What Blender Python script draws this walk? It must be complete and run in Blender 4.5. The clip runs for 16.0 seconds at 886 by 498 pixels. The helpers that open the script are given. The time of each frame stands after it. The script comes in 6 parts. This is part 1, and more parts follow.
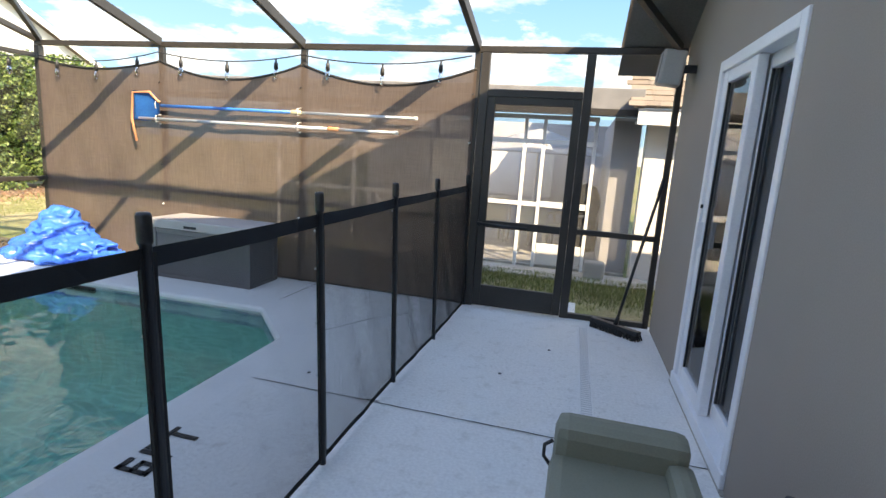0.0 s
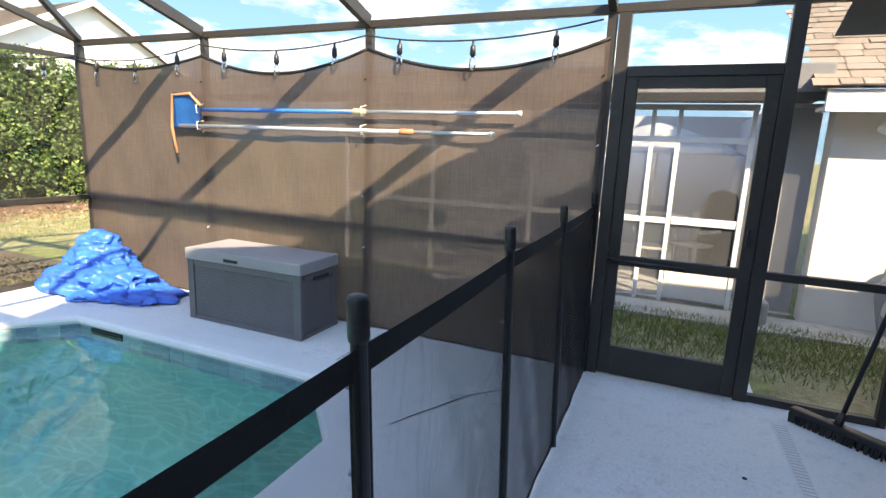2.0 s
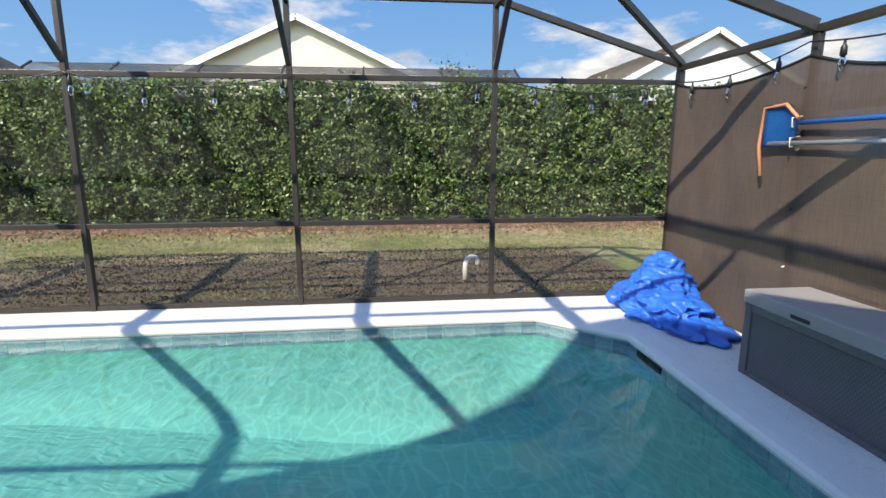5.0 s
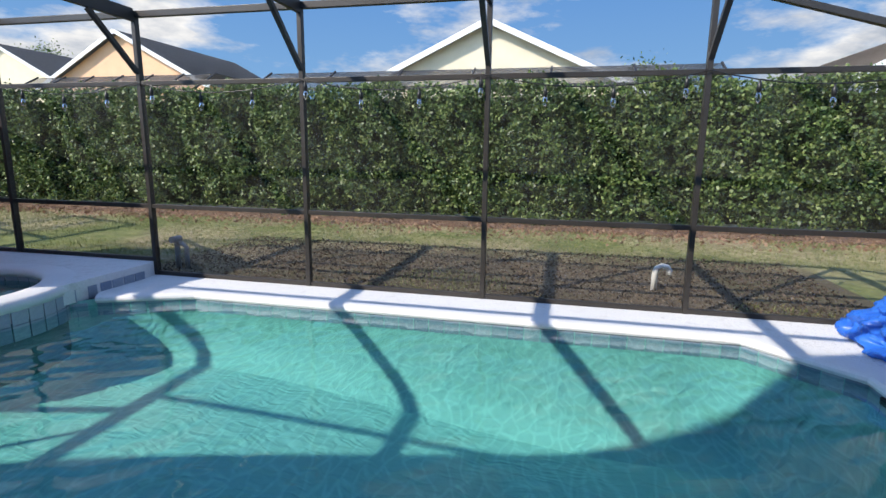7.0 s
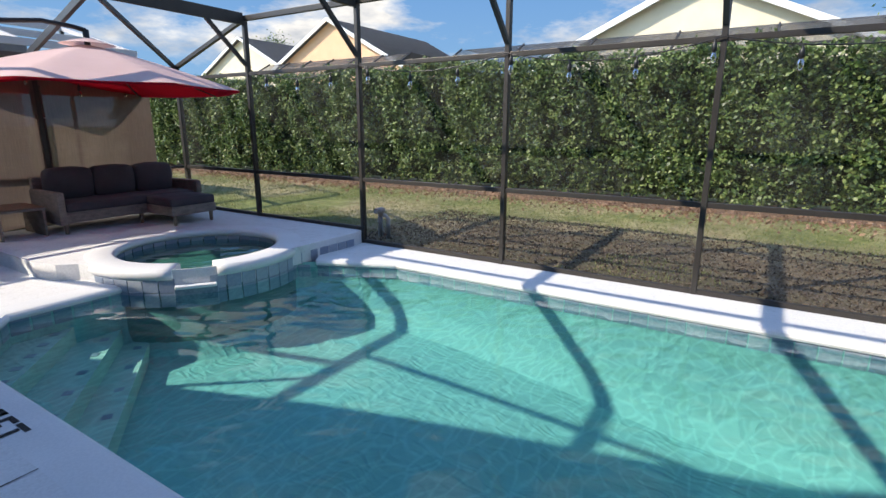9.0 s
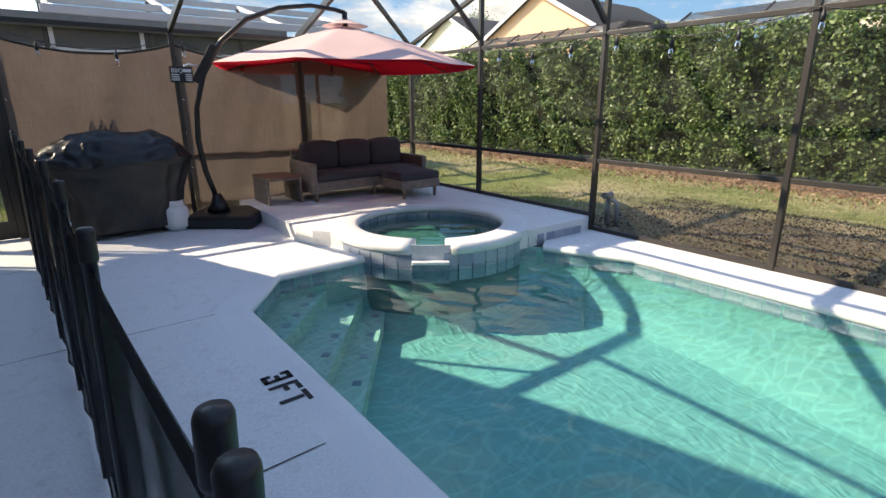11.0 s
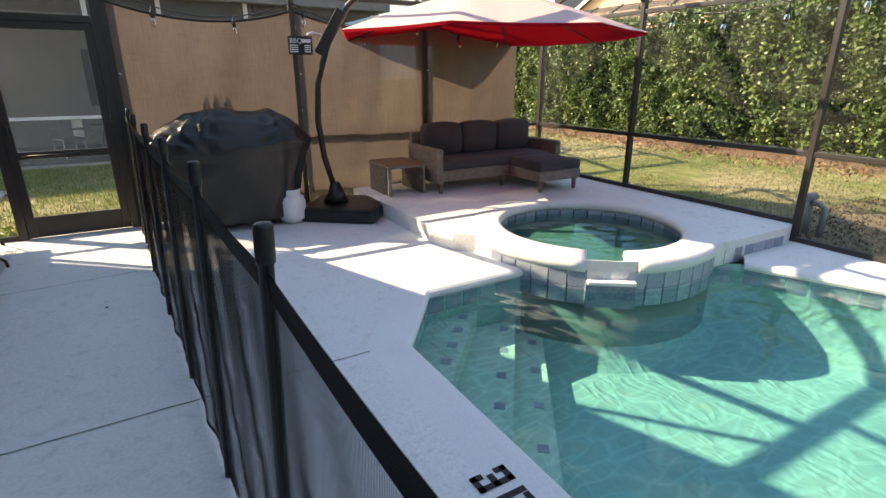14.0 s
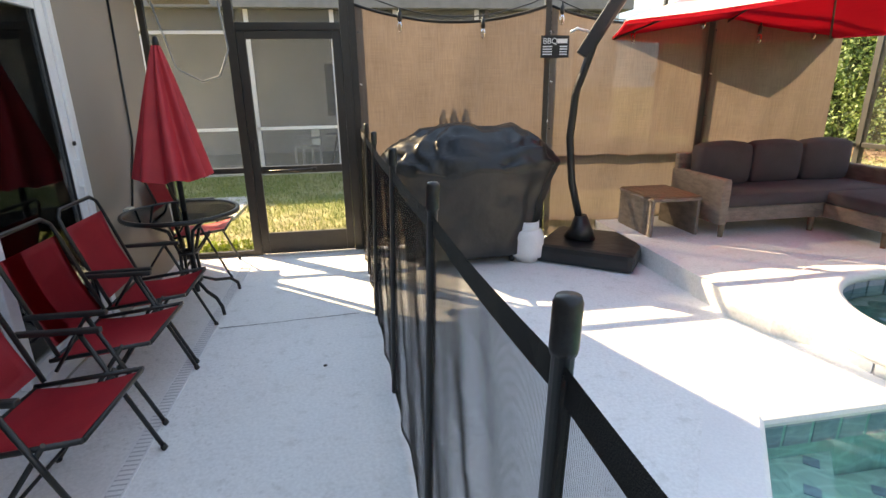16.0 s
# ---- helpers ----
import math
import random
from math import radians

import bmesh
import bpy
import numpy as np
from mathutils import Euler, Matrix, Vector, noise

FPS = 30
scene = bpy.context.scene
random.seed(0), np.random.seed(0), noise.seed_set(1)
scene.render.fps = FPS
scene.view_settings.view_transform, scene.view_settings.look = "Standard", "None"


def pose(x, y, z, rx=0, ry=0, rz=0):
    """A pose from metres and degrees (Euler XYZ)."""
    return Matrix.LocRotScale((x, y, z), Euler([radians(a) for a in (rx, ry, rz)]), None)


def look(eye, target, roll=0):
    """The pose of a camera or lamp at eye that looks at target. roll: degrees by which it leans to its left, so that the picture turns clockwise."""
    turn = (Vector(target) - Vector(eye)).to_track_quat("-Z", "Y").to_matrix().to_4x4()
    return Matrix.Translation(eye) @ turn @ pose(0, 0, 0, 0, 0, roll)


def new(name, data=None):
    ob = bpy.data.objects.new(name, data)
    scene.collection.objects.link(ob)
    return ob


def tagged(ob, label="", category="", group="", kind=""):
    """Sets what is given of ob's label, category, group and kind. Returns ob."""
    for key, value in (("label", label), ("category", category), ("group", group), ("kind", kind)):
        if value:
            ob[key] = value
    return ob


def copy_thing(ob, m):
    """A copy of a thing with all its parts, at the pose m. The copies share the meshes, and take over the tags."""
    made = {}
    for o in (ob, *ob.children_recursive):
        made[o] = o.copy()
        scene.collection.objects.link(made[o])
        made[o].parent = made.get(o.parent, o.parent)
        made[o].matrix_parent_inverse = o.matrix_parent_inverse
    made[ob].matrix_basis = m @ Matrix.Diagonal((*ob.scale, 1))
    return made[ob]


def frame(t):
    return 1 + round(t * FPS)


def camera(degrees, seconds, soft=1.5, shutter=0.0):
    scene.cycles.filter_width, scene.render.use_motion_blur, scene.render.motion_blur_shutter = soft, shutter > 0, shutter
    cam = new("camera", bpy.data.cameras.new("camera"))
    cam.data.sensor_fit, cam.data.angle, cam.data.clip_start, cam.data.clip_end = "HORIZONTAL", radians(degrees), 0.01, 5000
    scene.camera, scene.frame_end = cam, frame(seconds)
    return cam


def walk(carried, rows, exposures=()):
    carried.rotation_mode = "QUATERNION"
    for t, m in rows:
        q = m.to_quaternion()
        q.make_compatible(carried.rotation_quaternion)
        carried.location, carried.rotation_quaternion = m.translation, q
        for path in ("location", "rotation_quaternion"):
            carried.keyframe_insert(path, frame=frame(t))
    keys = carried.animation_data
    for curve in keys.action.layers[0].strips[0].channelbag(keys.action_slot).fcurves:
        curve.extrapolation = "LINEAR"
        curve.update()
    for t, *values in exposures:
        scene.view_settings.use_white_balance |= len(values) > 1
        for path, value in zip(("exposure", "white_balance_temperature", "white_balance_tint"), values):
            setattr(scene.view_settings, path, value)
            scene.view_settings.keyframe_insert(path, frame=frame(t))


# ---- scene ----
cam = camera(81.5, 16.0)
METRES, EYE, TILT, LEAN, TURN = 6.2, 1.465, 0.0, 0.0, 15.3
PATH = [
    (0, (0.203, 0.22, 1.494), (-0.288, 2.123, 1.123), 3.8),
    (0.5, (0.071, 0.551, 1.485), (-0.344, 2.471, 1.11), 3.5),
    (1, (-0.111, 0.867, 1.51), (-0.538, 2.784, 1.135), 3.3),
    (1.5, (-0.316, 1.197, 1.537), (-0.88, 3.077, 1.155), 2.8),
    (2, (-0.416, 1.504, 1.546), (-1.185, 3.309, 1.156), 2.3),
    (2.5, (-0.509, 1.729, 1.563), (-1.66, 3.317, 1.17), 1.2),
    (2.7, (-0.581, 1.779, 1.551), (-1.855, 3.272, 1.165), 1.1),
    (3, (-0.674, 1.862, 1.58), (-2.119, 3.19, 1.195), 0.8),
    (3.5, (-0.776, 2.003, 1.603), (-2.446, 3.034, 1.218), 0.3),
    (4, (-0.798, 2.078, 1.577), (-2.641, 2.76, 1.204), 0.0),
    (4.5, (-0.821, 2.033, 1.574), (-2.738, 2.465, 1.201), 0.0),
    (4.7, (-0.819, 2.046, 1.576), (-2.754, 2.389, 1.204), 0.0),
    (7, (-0.839, 1.907, 1.547), (-2.756, 1.471, 1.178), 0.7),
    (7.5, (-0.851, 1.874, 1.565), (-2.724, 1.293, 1.174), 0.8),
    (8, (-0.858, 1.757, 1.552), (-2.692, 1.074, 1.136), 0.7),
    (8.5, (-0.865, 1.694, 1.585), (-2.64, 0.889, 1.136), 0.7),
    (9, (-0.903, 1.585, 1.567), (-2.553, 0.556, 1.099), 0.2),
    (9.5, (-0.954, 1.557, 1.56), (-2.348, 0.206, 1.077), -1.0),
    (10, (-0.923, 1.386, 1.554), (-2.171, -0.094, 1.054), -1.0),
    (12.3, (-0.798, 0.379, 1.594), (-1.936, -1.145, 0.975), 0.0),
    (12.5, (-0.812, 0.333, 1.577), (-1.942, -1.194, 0.951), -0.2),
    (13, (-0.828, 0.07, 1.563), (-1.958, -1.452, 0.924), -0.2),
    (13.5, (-0.836, -0.204, 1.554), (-1.942, -1.745, 0.919), -0.2),
    (14, (-0.694, -0.493, 1.555), (-1.646, -2.134, 0.922), -0.1),
    (14.3, (-0.608, -0.683, 1.566), (-1.374, -2.42, 0.939), -0.7),
    (14.5, (-0.555, -0.797, 1.564), (-1.194, -2.584, 0.934), -1.3),
    (15, (-0.563, -1.164, 1.561), (-0.949, -3.024, 0.936), -1.9),
    (15.5, (-0.573, -1.501, 1.544), (-0.839, -3.386, 0.931), -1.5),
    (16, (-0.583, -1.834, 1.547), (-0.876, -3.72, 0.951), -1.0),
]
walk(cam, [(t, look(eye, target, roll)) for t, eye, target, roll in PATH], exposures=[(0, 2.6, 10100, 10), (1.5, 2.6, 9800, 10), (3, 2.15, 8600, 10), (4.5, 1.65, 7800, 10), (7, 1.25, 7000, 10), (8.5, 1.3, 7100, 10), (10, 1.6, 8200, 10), (12.5, 1.85, 9300, 10), (14, 2.15, 10700, 10), (16, 2.95, 13200, 10)])

# ---------- world, sun, exposure ----------
SUN = Vector((1.0, -0.88, 1.0)).normalized()
world = bpy.data.worlds.new("world")
scene.world = world
world.use_nodes = True
wn = world.node_tree
sky = wn.nodes.new("ShaderNodeTexSky")
sky.sky_type = 'NISHITA'
sky.sun_disc = False
sky.sun_elevation = math.asin(SUN.z)
sky.sun_rotation = math.atan2(SUN.x, SUN.y)
sky.air_density, sky.dust_density, sky.ozone_density = 0.85, 0.05, 4.0
wn.nodes["Background"].inputs[1].default_value = 0.15
wn.links.new(sky.outputs[0], wn.nodes["Background"].inputs[0])
sun = new("sun", bpy.data.lights.new("sun", 'SUN'))
sun.data.energy, sun.data.angle, sun.data.color = 2.3, radians(0.53), (1.0, 0.95, 0.88)
sun.matrix_world = look(SUN * 60, (0, 0, 0))


# ---------- materials ----------
class Nodes:
    def __init__(self, name):
        self.m = bpy.data.materials.new(name)
        self.m.use_nodes = True
        self.t = self.m.node_tree
        self.b = self.t.nodes["Principled BSDF"]
        self.out = self.t.nodes["Material Output"]

    def n(self, kind, **kw):
        nd = self.t.nodes.new(kind)
        for k, v in kw.items():
            if k in nd.inputs:
                nd.inputs[k].default_value = v
        return nd

    def l(self, a, b):
        self.t.links.new(a, b)


def ramp(N, fac, lo, hi, a=0.35, b=0.65):
    r = N.n("ShaderNodeValToRGB")
    r.color_ramp.elements[0].position, r.color_ramp.elements[1].position = a, b
    r.color_ramp.elements[0].color, r.color_ramp.elements[1].color = (*lo, 1), (*hi, 1)
    N.l(fac, r.inputs[0])
    return r.outputs[0]


def mixc(N, fac, a, b, mode='MIX'):
    x = N.n("ShaderNodeMix")
    x.data_type, x.blend_type = 'RGBA', mode
    if isinstance(fac, float):
        x.inputs[0].default_value = fac
    else:
        N.l(fac, x.inputs[0])
    for s, i in ((a, 6), (b, 7)):
        if isinstance(s, tuple):
            x.inputs[i].default_value = (*s, 1)
        else:
            N.l(s, x.inputs[i])
    return x.outputs[2]


def coords(N, stretch=(1, 1, 1)):
    tc = N.n("ShaderNodeTexCoord")
    mp = N.n("ShaderNodeMapping")
    mp.inputs["Scale"].default_value = stretch
    N.l(tc.outputs["Object"], mp.inputs[0])
    return mp.outputs[0]


def noise_tex(N, co, scale, detail=4.0, rough=0.55):
    t = N.n("ShaderNodeTexNoise", Scale=scale, Detail=detail, Roughness=rough)
    N.l(co, t.inputs["Vector"])
    return t.outputs["Fac"]


def bump(N, h, strength, dist=0.01):
    b = N.n("ShaderNodeBump", Strength=strength, Distance=dist)
    N.l(h, b.inputs["Height"])
    N.l(b.outputs[0], N.b.inputs["Normal"])


def surf(name, lo, hi, rough=0.7, coarse=1.5, fine=60.0, bumpy=0.15, metal=0.0, stretch=(1, 1, 1), stain=None, dist=0.01):
    """Two scales of colour, fine relief, optional stains."""
    N = Nodes(name)
    co = coords(N, stretch)
    f1, f2 = noise_tex(N, co, coarse), noise_tex(N, co, fine, 3.0)
    c = mixc(N, 0.5, ramp(N, f1, lo, hi), ramp(N, f2, lo, hi))
    if stain:
        f3 = noise_tex(N, co, coarse * 2.7, 8.0, 0.7)
        c = mixc(N, ramp(N, f3, (0, 0, 0), (1, 1, 1), 0.52, 0.72), c, stain)
    N.l(c, N.b.inputs["Base Color"])
    N.b.inputs["Roughness"].default_value, N.b.inputs["Metallic"].default_value = rough, metal
    if bumpy:
        bump(N, f2, bumpy, dist)
    return N.m


def see_through(name, colour, clear, rough=0.6, weave=0.0):
    """An open mesh: part of the light goes straight through."""
    N = Nodes(name)
    N.b.inputs["Base Color"].default_value = (*colour, 1)
    N.b.inputs["Roughness"].default_value = rough
    N.b.inputs["Specular IOR Level"].default_value = 0.2
    tr = N.n("ShaderNodeBsdfTransparent")
    mx = N.n("ShaderNodeMixShader")
    mx.inputs[0].default_value = clear
    if weave:
        co = coords(N)
        f = noise_tex(N, co, weave, 5.0)
        mr = N.n("ShaderNodeMapRange")
        mr.inputs[1].default_value, mr.inputs[2].default_value = 0.35, 0.65
        mr.inputs[3].default_value, mr.inputs[4].default_value = clear - 0.04, min(1.0, clear + 0.04)
        N.l(f, mr.inputs[0])
        N.l(mr.outputs[0], mx.inputs[0])
    N.l(N.b.outputs[0], mx.inputs[1])
    N.l(tr.outputs[0], mx.inputs[2])
    N.l(mx.outputs[0], N.out.inputs[0])
    return N.m


def cloth_mat(name, lo, hi, through_light, clear=0.05):
    N = Nodes(name)
    co = coords(N)
    f1 = noise_tex(N, co, 1.3, 5.0)
    cs = coords(N, (60, 60, 2.5))
    f2 = noise_tex(N, cs, 2.0, 3.0)
    cw = coords(N, (3, 3, 160))
    f3 = noise_tex(N, cw, 1.5, 3.0)
    c = mixc(N, 0.5, ramp(N, f1, lo, hi), ramp(N, f2, lo, hi))
    c = mixc(N, 0.3, c, ramp(N, f3, lo, hi))
    N.l(c, N.b.inputs["Base Color"])
    N.b.inputs["Roughness"].default_value = 0.95
    N.b.inputs["Specular IOR Level"].default_value = 0.1
    bump(N, f3, 0.4, 0.01)
    tl = N.n("ShaderNodeBsdfTranslucent")
    N.l(c, tl.inputs[0])
    m1 = N.n("ShaderNodeMixShader")
    m1.inputs[0].default_value = through_light
    N.l(N.b.outputs[0], m1.inputs[1])
    N.l(tl.outputs[0], m1.inputs[2])
    tr = N.n("ShaderNodeBsdfTransparent")
    m2 = N.n("ShaderNodeMixShader")
    m2.inputs[0].default_value = clear
    N.l(m1.outputs[0], m2.inputs[1])
    N.l(tr.outputs[0], m2.inputs[2])
    N.l(m2.outputs[0], N.out.inputs[0])
    return N.m


def glass_mat(name, tint=(0.75, 0.8, 0.8)):
    N = Nodes(name)
    g = N.n("ShaderNodeBsdfGlossy", Roughness=0.02)
    tr = N.n("ShaderNodeBsdfTransparent")
    tr.inputs[0].default_value = (*tint, 1)
    fr = N.n("ShaderNodeFresnel", IOR=1.75)
    mx = N.n("ShaderNodeMixShader")
    N.l(fr.outputs[0], mx.inputs[0])
    N.l(tr.outputs[0], mx.inputs[1])
    N.l(g.outputs[0], mx.inputs[2])
    N.l(mx.outputs[0], N.out.inputs[0])
    return N.m


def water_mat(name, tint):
    """Water: it tints the light that passes and mirrors at a slant; paler threads painted in the tint imitate caustics.
    """
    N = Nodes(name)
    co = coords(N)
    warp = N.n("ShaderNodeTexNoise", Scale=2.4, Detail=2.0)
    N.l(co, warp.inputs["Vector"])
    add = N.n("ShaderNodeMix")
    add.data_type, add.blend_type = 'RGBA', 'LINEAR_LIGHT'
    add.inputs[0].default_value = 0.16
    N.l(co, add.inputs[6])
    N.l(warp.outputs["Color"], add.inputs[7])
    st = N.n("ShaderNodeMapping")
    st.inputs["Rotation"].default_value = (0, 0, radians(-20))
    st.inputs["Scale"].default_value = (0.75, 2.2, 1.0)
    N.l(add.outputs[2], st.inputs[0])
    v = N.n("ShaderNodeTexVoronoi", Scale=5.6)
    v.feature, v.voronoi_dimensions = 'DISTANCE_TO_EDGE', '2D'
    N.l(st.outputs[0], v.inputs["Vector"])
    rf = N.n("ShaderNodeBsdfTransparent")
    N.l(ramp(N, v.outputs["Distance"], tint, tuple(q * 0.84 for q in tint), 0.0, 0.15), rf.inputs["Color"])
    g = N.n("ShaderNodeBsdfGlossy", Roughness=0.0)
    lw = N.n("ShaderNodeLayerWeight", Blend=0.5)
    slant = N.n("ShaderNodeMath")
    slant.operation = 'POWER'
    slant.inputs[1].default_value = 4.5
    gloss = N.n("ShaderNodeMath")
    gloss.operation = 'MULTIPLY_ADD'
    gloss.inputs[1].default_value, gloss.inputs[2].default_value = 0.85, 0.02
    N.l(lw.outputs["Facing"], slant.inputs[0])
    N.l(slant.outputs[0], gloss.inputs[0])
    mx = N.n("ShaderNodeMixShader")
    N.l(gloss.outputs[0], mx.inputs[0])
    N.l(rf.outputs[0], mx.inputs[1])
    N.l(g.outputs[0], mx.inputs[2])
    N.l(mx.outputs[0], N.out.inputs[0])
    return N.m


def plaster_mat(name, lo, hi, stain):
    """Pool plaster: mottled, with long low wandering ridges added so that sun on their slopes imitates caustics."""
    N = Nodes(name)
    co = coords(N)
    f1, f2, f3 = noise_tex(N, co, 0.9), noise_tex(N, co, 30.0, 3.0), noise_tex(N, co, 2.4, 8.0, 0.7)
    c = mixc(N, 0.5, ramp(N, f1, lo, hi), ramp(N, f2, lo, hi))
    c = mixc(N, ramp(N, f3, (0, 0, 0), (1, 1, 1), 0.52, 0.72), c, stain)
    N.l(c, N.b.inputs["Base Color"])
    N.b.inputs["Roughness"].default_value = 0.8
    warp = N.n("ShaderNodeTexNoise", Scale=2.6, Detail=2.0)
    N.l(co, warp.inputs["Vector"])
    add = N.n("ShaderNodeMix")
    add.data_type, add.blend_type = 'RGBA', 'LINEAR_LIGHT'
    add.inputs[0].default_value = 0.15
    N.l(co, add.inputs[6])
    N.l(warp.outputs["Color"], add.inputs[7])
    hs = []
    for turn, scale, squeeze in ((35, 4.4, 2.1), (62, 7.5, 1.7)):
        st = N.n("ShaderNodeMapping")
        st.inputs["Rotation"].default_value = (0, 0, radians(turn))
        st.inputs["Scale"].default_value = (squeeze, 0.8, 0.9)
        N.l(add.outputs[2], st.inputs[0])
        v = N.n("ShaderNodeTexVoronoi", Scale=scale)
        v.feature = 'DISTANCE_TO_EDGE'
        N.l(st.outputs[0], v.inputs["Vector"])
        hs.append(ramp(N, v.outputs["Distance"], (1, 1, 1), (0, 0, 0), 0.0, 0.36))
    h = mixc(N, 0.35, hs[0], hs[1])
    bump(N, h, 1.0, 0.012)
    return N.m


def leaf_mat(name, cols, rough=0.45):
    N = Nodes(name)
    ge = N.n("ShaderNodeNewGeometry")
    r = N.n("ShaderNodeValToRGB")
    el = r.color_ramp.elements
    el[0].color, el[1].color = (*cols[0], 1), (*cols[-1], 1)
    for i, c in enumerate(cols[1:-1]):
        e = el.new((i + 1) / (len(cols) - 1))
        e.color = (*c, 1)
    N.l(ge.outputs["Random Per Island"], r.inputs[0])
    N.l(r.outputs[0], N.b.inputs["Base Color"])
    N.b.inputs["Roughness"].default_value = rough
    tl = N.n("ShaderNodeBsdfTranslucent")
    N.l(r.outputs[0], tl.inputs[0])
    mx = N.n("ShaderNodeMixShader")
    mx.inputs[0].default_value = 0.25
    N.l(N.b.outputs[0], mx.inputs[1])
    N.l(tl.outputs[0], mx.inputs[2])
    N.l(mx.outputs[0], N.out.inputs[0])
    return N.m


def piece_mat(name, lo, hi, rough=0.3, bumpy=0.1):
    N = Nodes(name)
    oi = N.n("ShaderNodeObjectInfo")
    f = noise_tex(N, coords(N), 40.0)
    c = mixc(N, 0.3, ramp(N, oi.outputs["Random"], lo, hi, 0, 1), ramp(N, f, lo, hi))
    N.l(c, N.b.inputs["Base Color"])
    N.b.inputs["Roughness"].default_value = rough
    bump(N, f, bumpy, 0.004)
    return N.m


def deck_mat():
    N = Nodes("white_deck_paint")
    co = coords(N)
    f1, f2, f3 = noise_tex(N, co, 0.7, 6.0, 0.6), noise_tex(N, co, 55.0, 3.0), noise_tex(N, co, 9.0, 6.0, 0.7)
    c = mixc(N, 0.4, ramp(N, f1, (0.68, 0.68, 0.68), (0.79, 0.79, 0.785), 0.3, 0.7), ramp(N, f2, (0.60, 0.60, 0.60), (0.82, 0.82, 0.815)))
    c = mixc(N, ramp(N, f3, (0, 0, 0), (0.8, 0.8, 0.8), 0.54, 0.74), c, (0.54, 0.53, 0.51))
    worn, specks = noise_tex(N, co, 0.45, 5.0, 0.65), noise_tex(N, co, 34.0, 5.0, 0.75)
    both = mixc(N, 1.0, ramp(N, worn, (0, 0, 0), (1, 1, 1), 0.44, 0.62), ramp(N, specks, (0, 0, 0), (0.75, 0.75, 0.75), 0.54, 0.66), 'MULTIPLY')
    c = mixc(N, both, c, (0.42, 0.41, 0.40))
    N.l(c, N.b.inputs["Base Color"])
    N.b.inputs["Roughness"].default_value = 0.75
    bump(N, f2, 0.3, 0.006)
    return N.m


def ground_mat():
    N = Nodes("lawn_ground")
    co = coords(N)
    f1, f2, f3 = noise_tex(N, co, 0.35, 6.0, 0.6), noise_tex(N, co, 6.0, 6.0, 0.7), noise_tex(N, co, 40.0, 3.0)
    earth = ramp(N, f3, (0.035, 0.026, 0.020), (0.14, 0.10, 0.075))
    dry = ramp(N, f2, (0.23, 0.185, 0.09), (0.46, 0.39, 0.23))
    green = ramp(N, f2, (0.09, 0.12, 0.03), (0.24, 0.26, 0.085))
    c = mixc(N, ramp(N, f1, (0, 0, 0), (1, 1, 1), 0.42, 0.58), dry, green)
    sx = N.n("ShaderNodeSeparateXYZ")
    N.l(co, sx.inputs[0])
    mr = N.n("ShaderNodeMapRange")
    mr.inputs[1].default_value, mr.inputs[2].default_value = -9.9, -8.4
    wob = N.n("ShaderNodeMath", )
    wob.operation = 'MULTIPLY_ADD'
    N.l(f1, wob.inputs[0])
    wob.inputs[1].default_value = 4.0
    wb2 = N.n("ShaderNodeMath")
    wb2.operation = 'ADD'
    N.l(sx.outputs[0], wb2.inputs[0])
    wob.inputs[2].default_value = -2.0
    N.l(wob.outputs[0], wb2.inputs[1])
    N.l(wb2.outputs[0], mr.inputs[0])
    # bare earth strip between the cage and the lawn, fading towards the spa
    my = N.n("ShaderNodeMapRange")
    my.inputs[1].default_value, my.inputs[2].default_value = -4.5, -2.0
    N.l(sx.outputs[1], my.inputs[0])
    mm = N.n("ShaderNodeMath")
    mm.operation = 'MULTIPLY'
    N.l(mr.outputs[0], mm.inputs[0])
    N.l(my.outputs[0], mm.inputs[1])
    mk = N.n("ShaderNodeMath")
    mk.operation = 'MULTIPLY'
    N.l(mm.outputs[0], mk.inputs[0])
    N.l(ramp(N, f2, (0.6, 0.6, 0.6), (1, 1, 1)), mk.inputs[1])
    my2 = N.n("ShaderNodeMath")
    my2.operation = 'LESS_THAN'
    my2.inputs[1].default_value = 5.4
    N.l(sx.outputs[1], my2.inputs[0])
    mk2 = N.n("ShaderNodeMath")
    mk2.operation = 'MULTIPLY'
    N.l(mk.outputs[0], mk2.inputs[0])
    N.l(my2.outputs[0], mk2.inputs[1])
    c = mixc(N, mk2.outputs[0], c, earth)
    N.l(c, N.b.inputs["Base Color"])
    N.b.inputs["Roughness"].default_value = 0.95
    bump(N, f3, 0.8, 0.03)
    return N.m


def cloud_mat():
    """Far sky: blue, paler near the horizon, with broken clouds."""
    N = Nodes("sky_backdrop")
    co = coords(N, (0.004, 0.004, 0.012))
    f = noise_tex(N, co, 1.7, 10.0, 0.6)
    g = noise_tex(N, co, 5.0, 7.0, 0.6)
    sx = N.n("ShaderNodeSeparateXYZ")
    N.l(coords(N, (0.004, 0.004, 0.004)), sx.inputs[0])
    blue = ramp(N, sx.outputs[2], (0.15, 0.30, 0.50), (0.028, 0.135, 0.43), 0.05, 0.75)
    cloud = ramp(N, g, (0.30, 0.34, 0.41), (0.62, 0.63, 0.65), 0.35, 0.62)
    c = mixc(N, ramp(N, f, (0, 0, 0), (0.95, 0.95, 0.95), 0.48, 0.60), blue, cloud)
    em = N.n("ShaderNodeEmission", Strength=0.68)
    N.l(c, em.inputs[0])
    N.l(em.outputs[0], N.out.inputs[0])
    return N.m


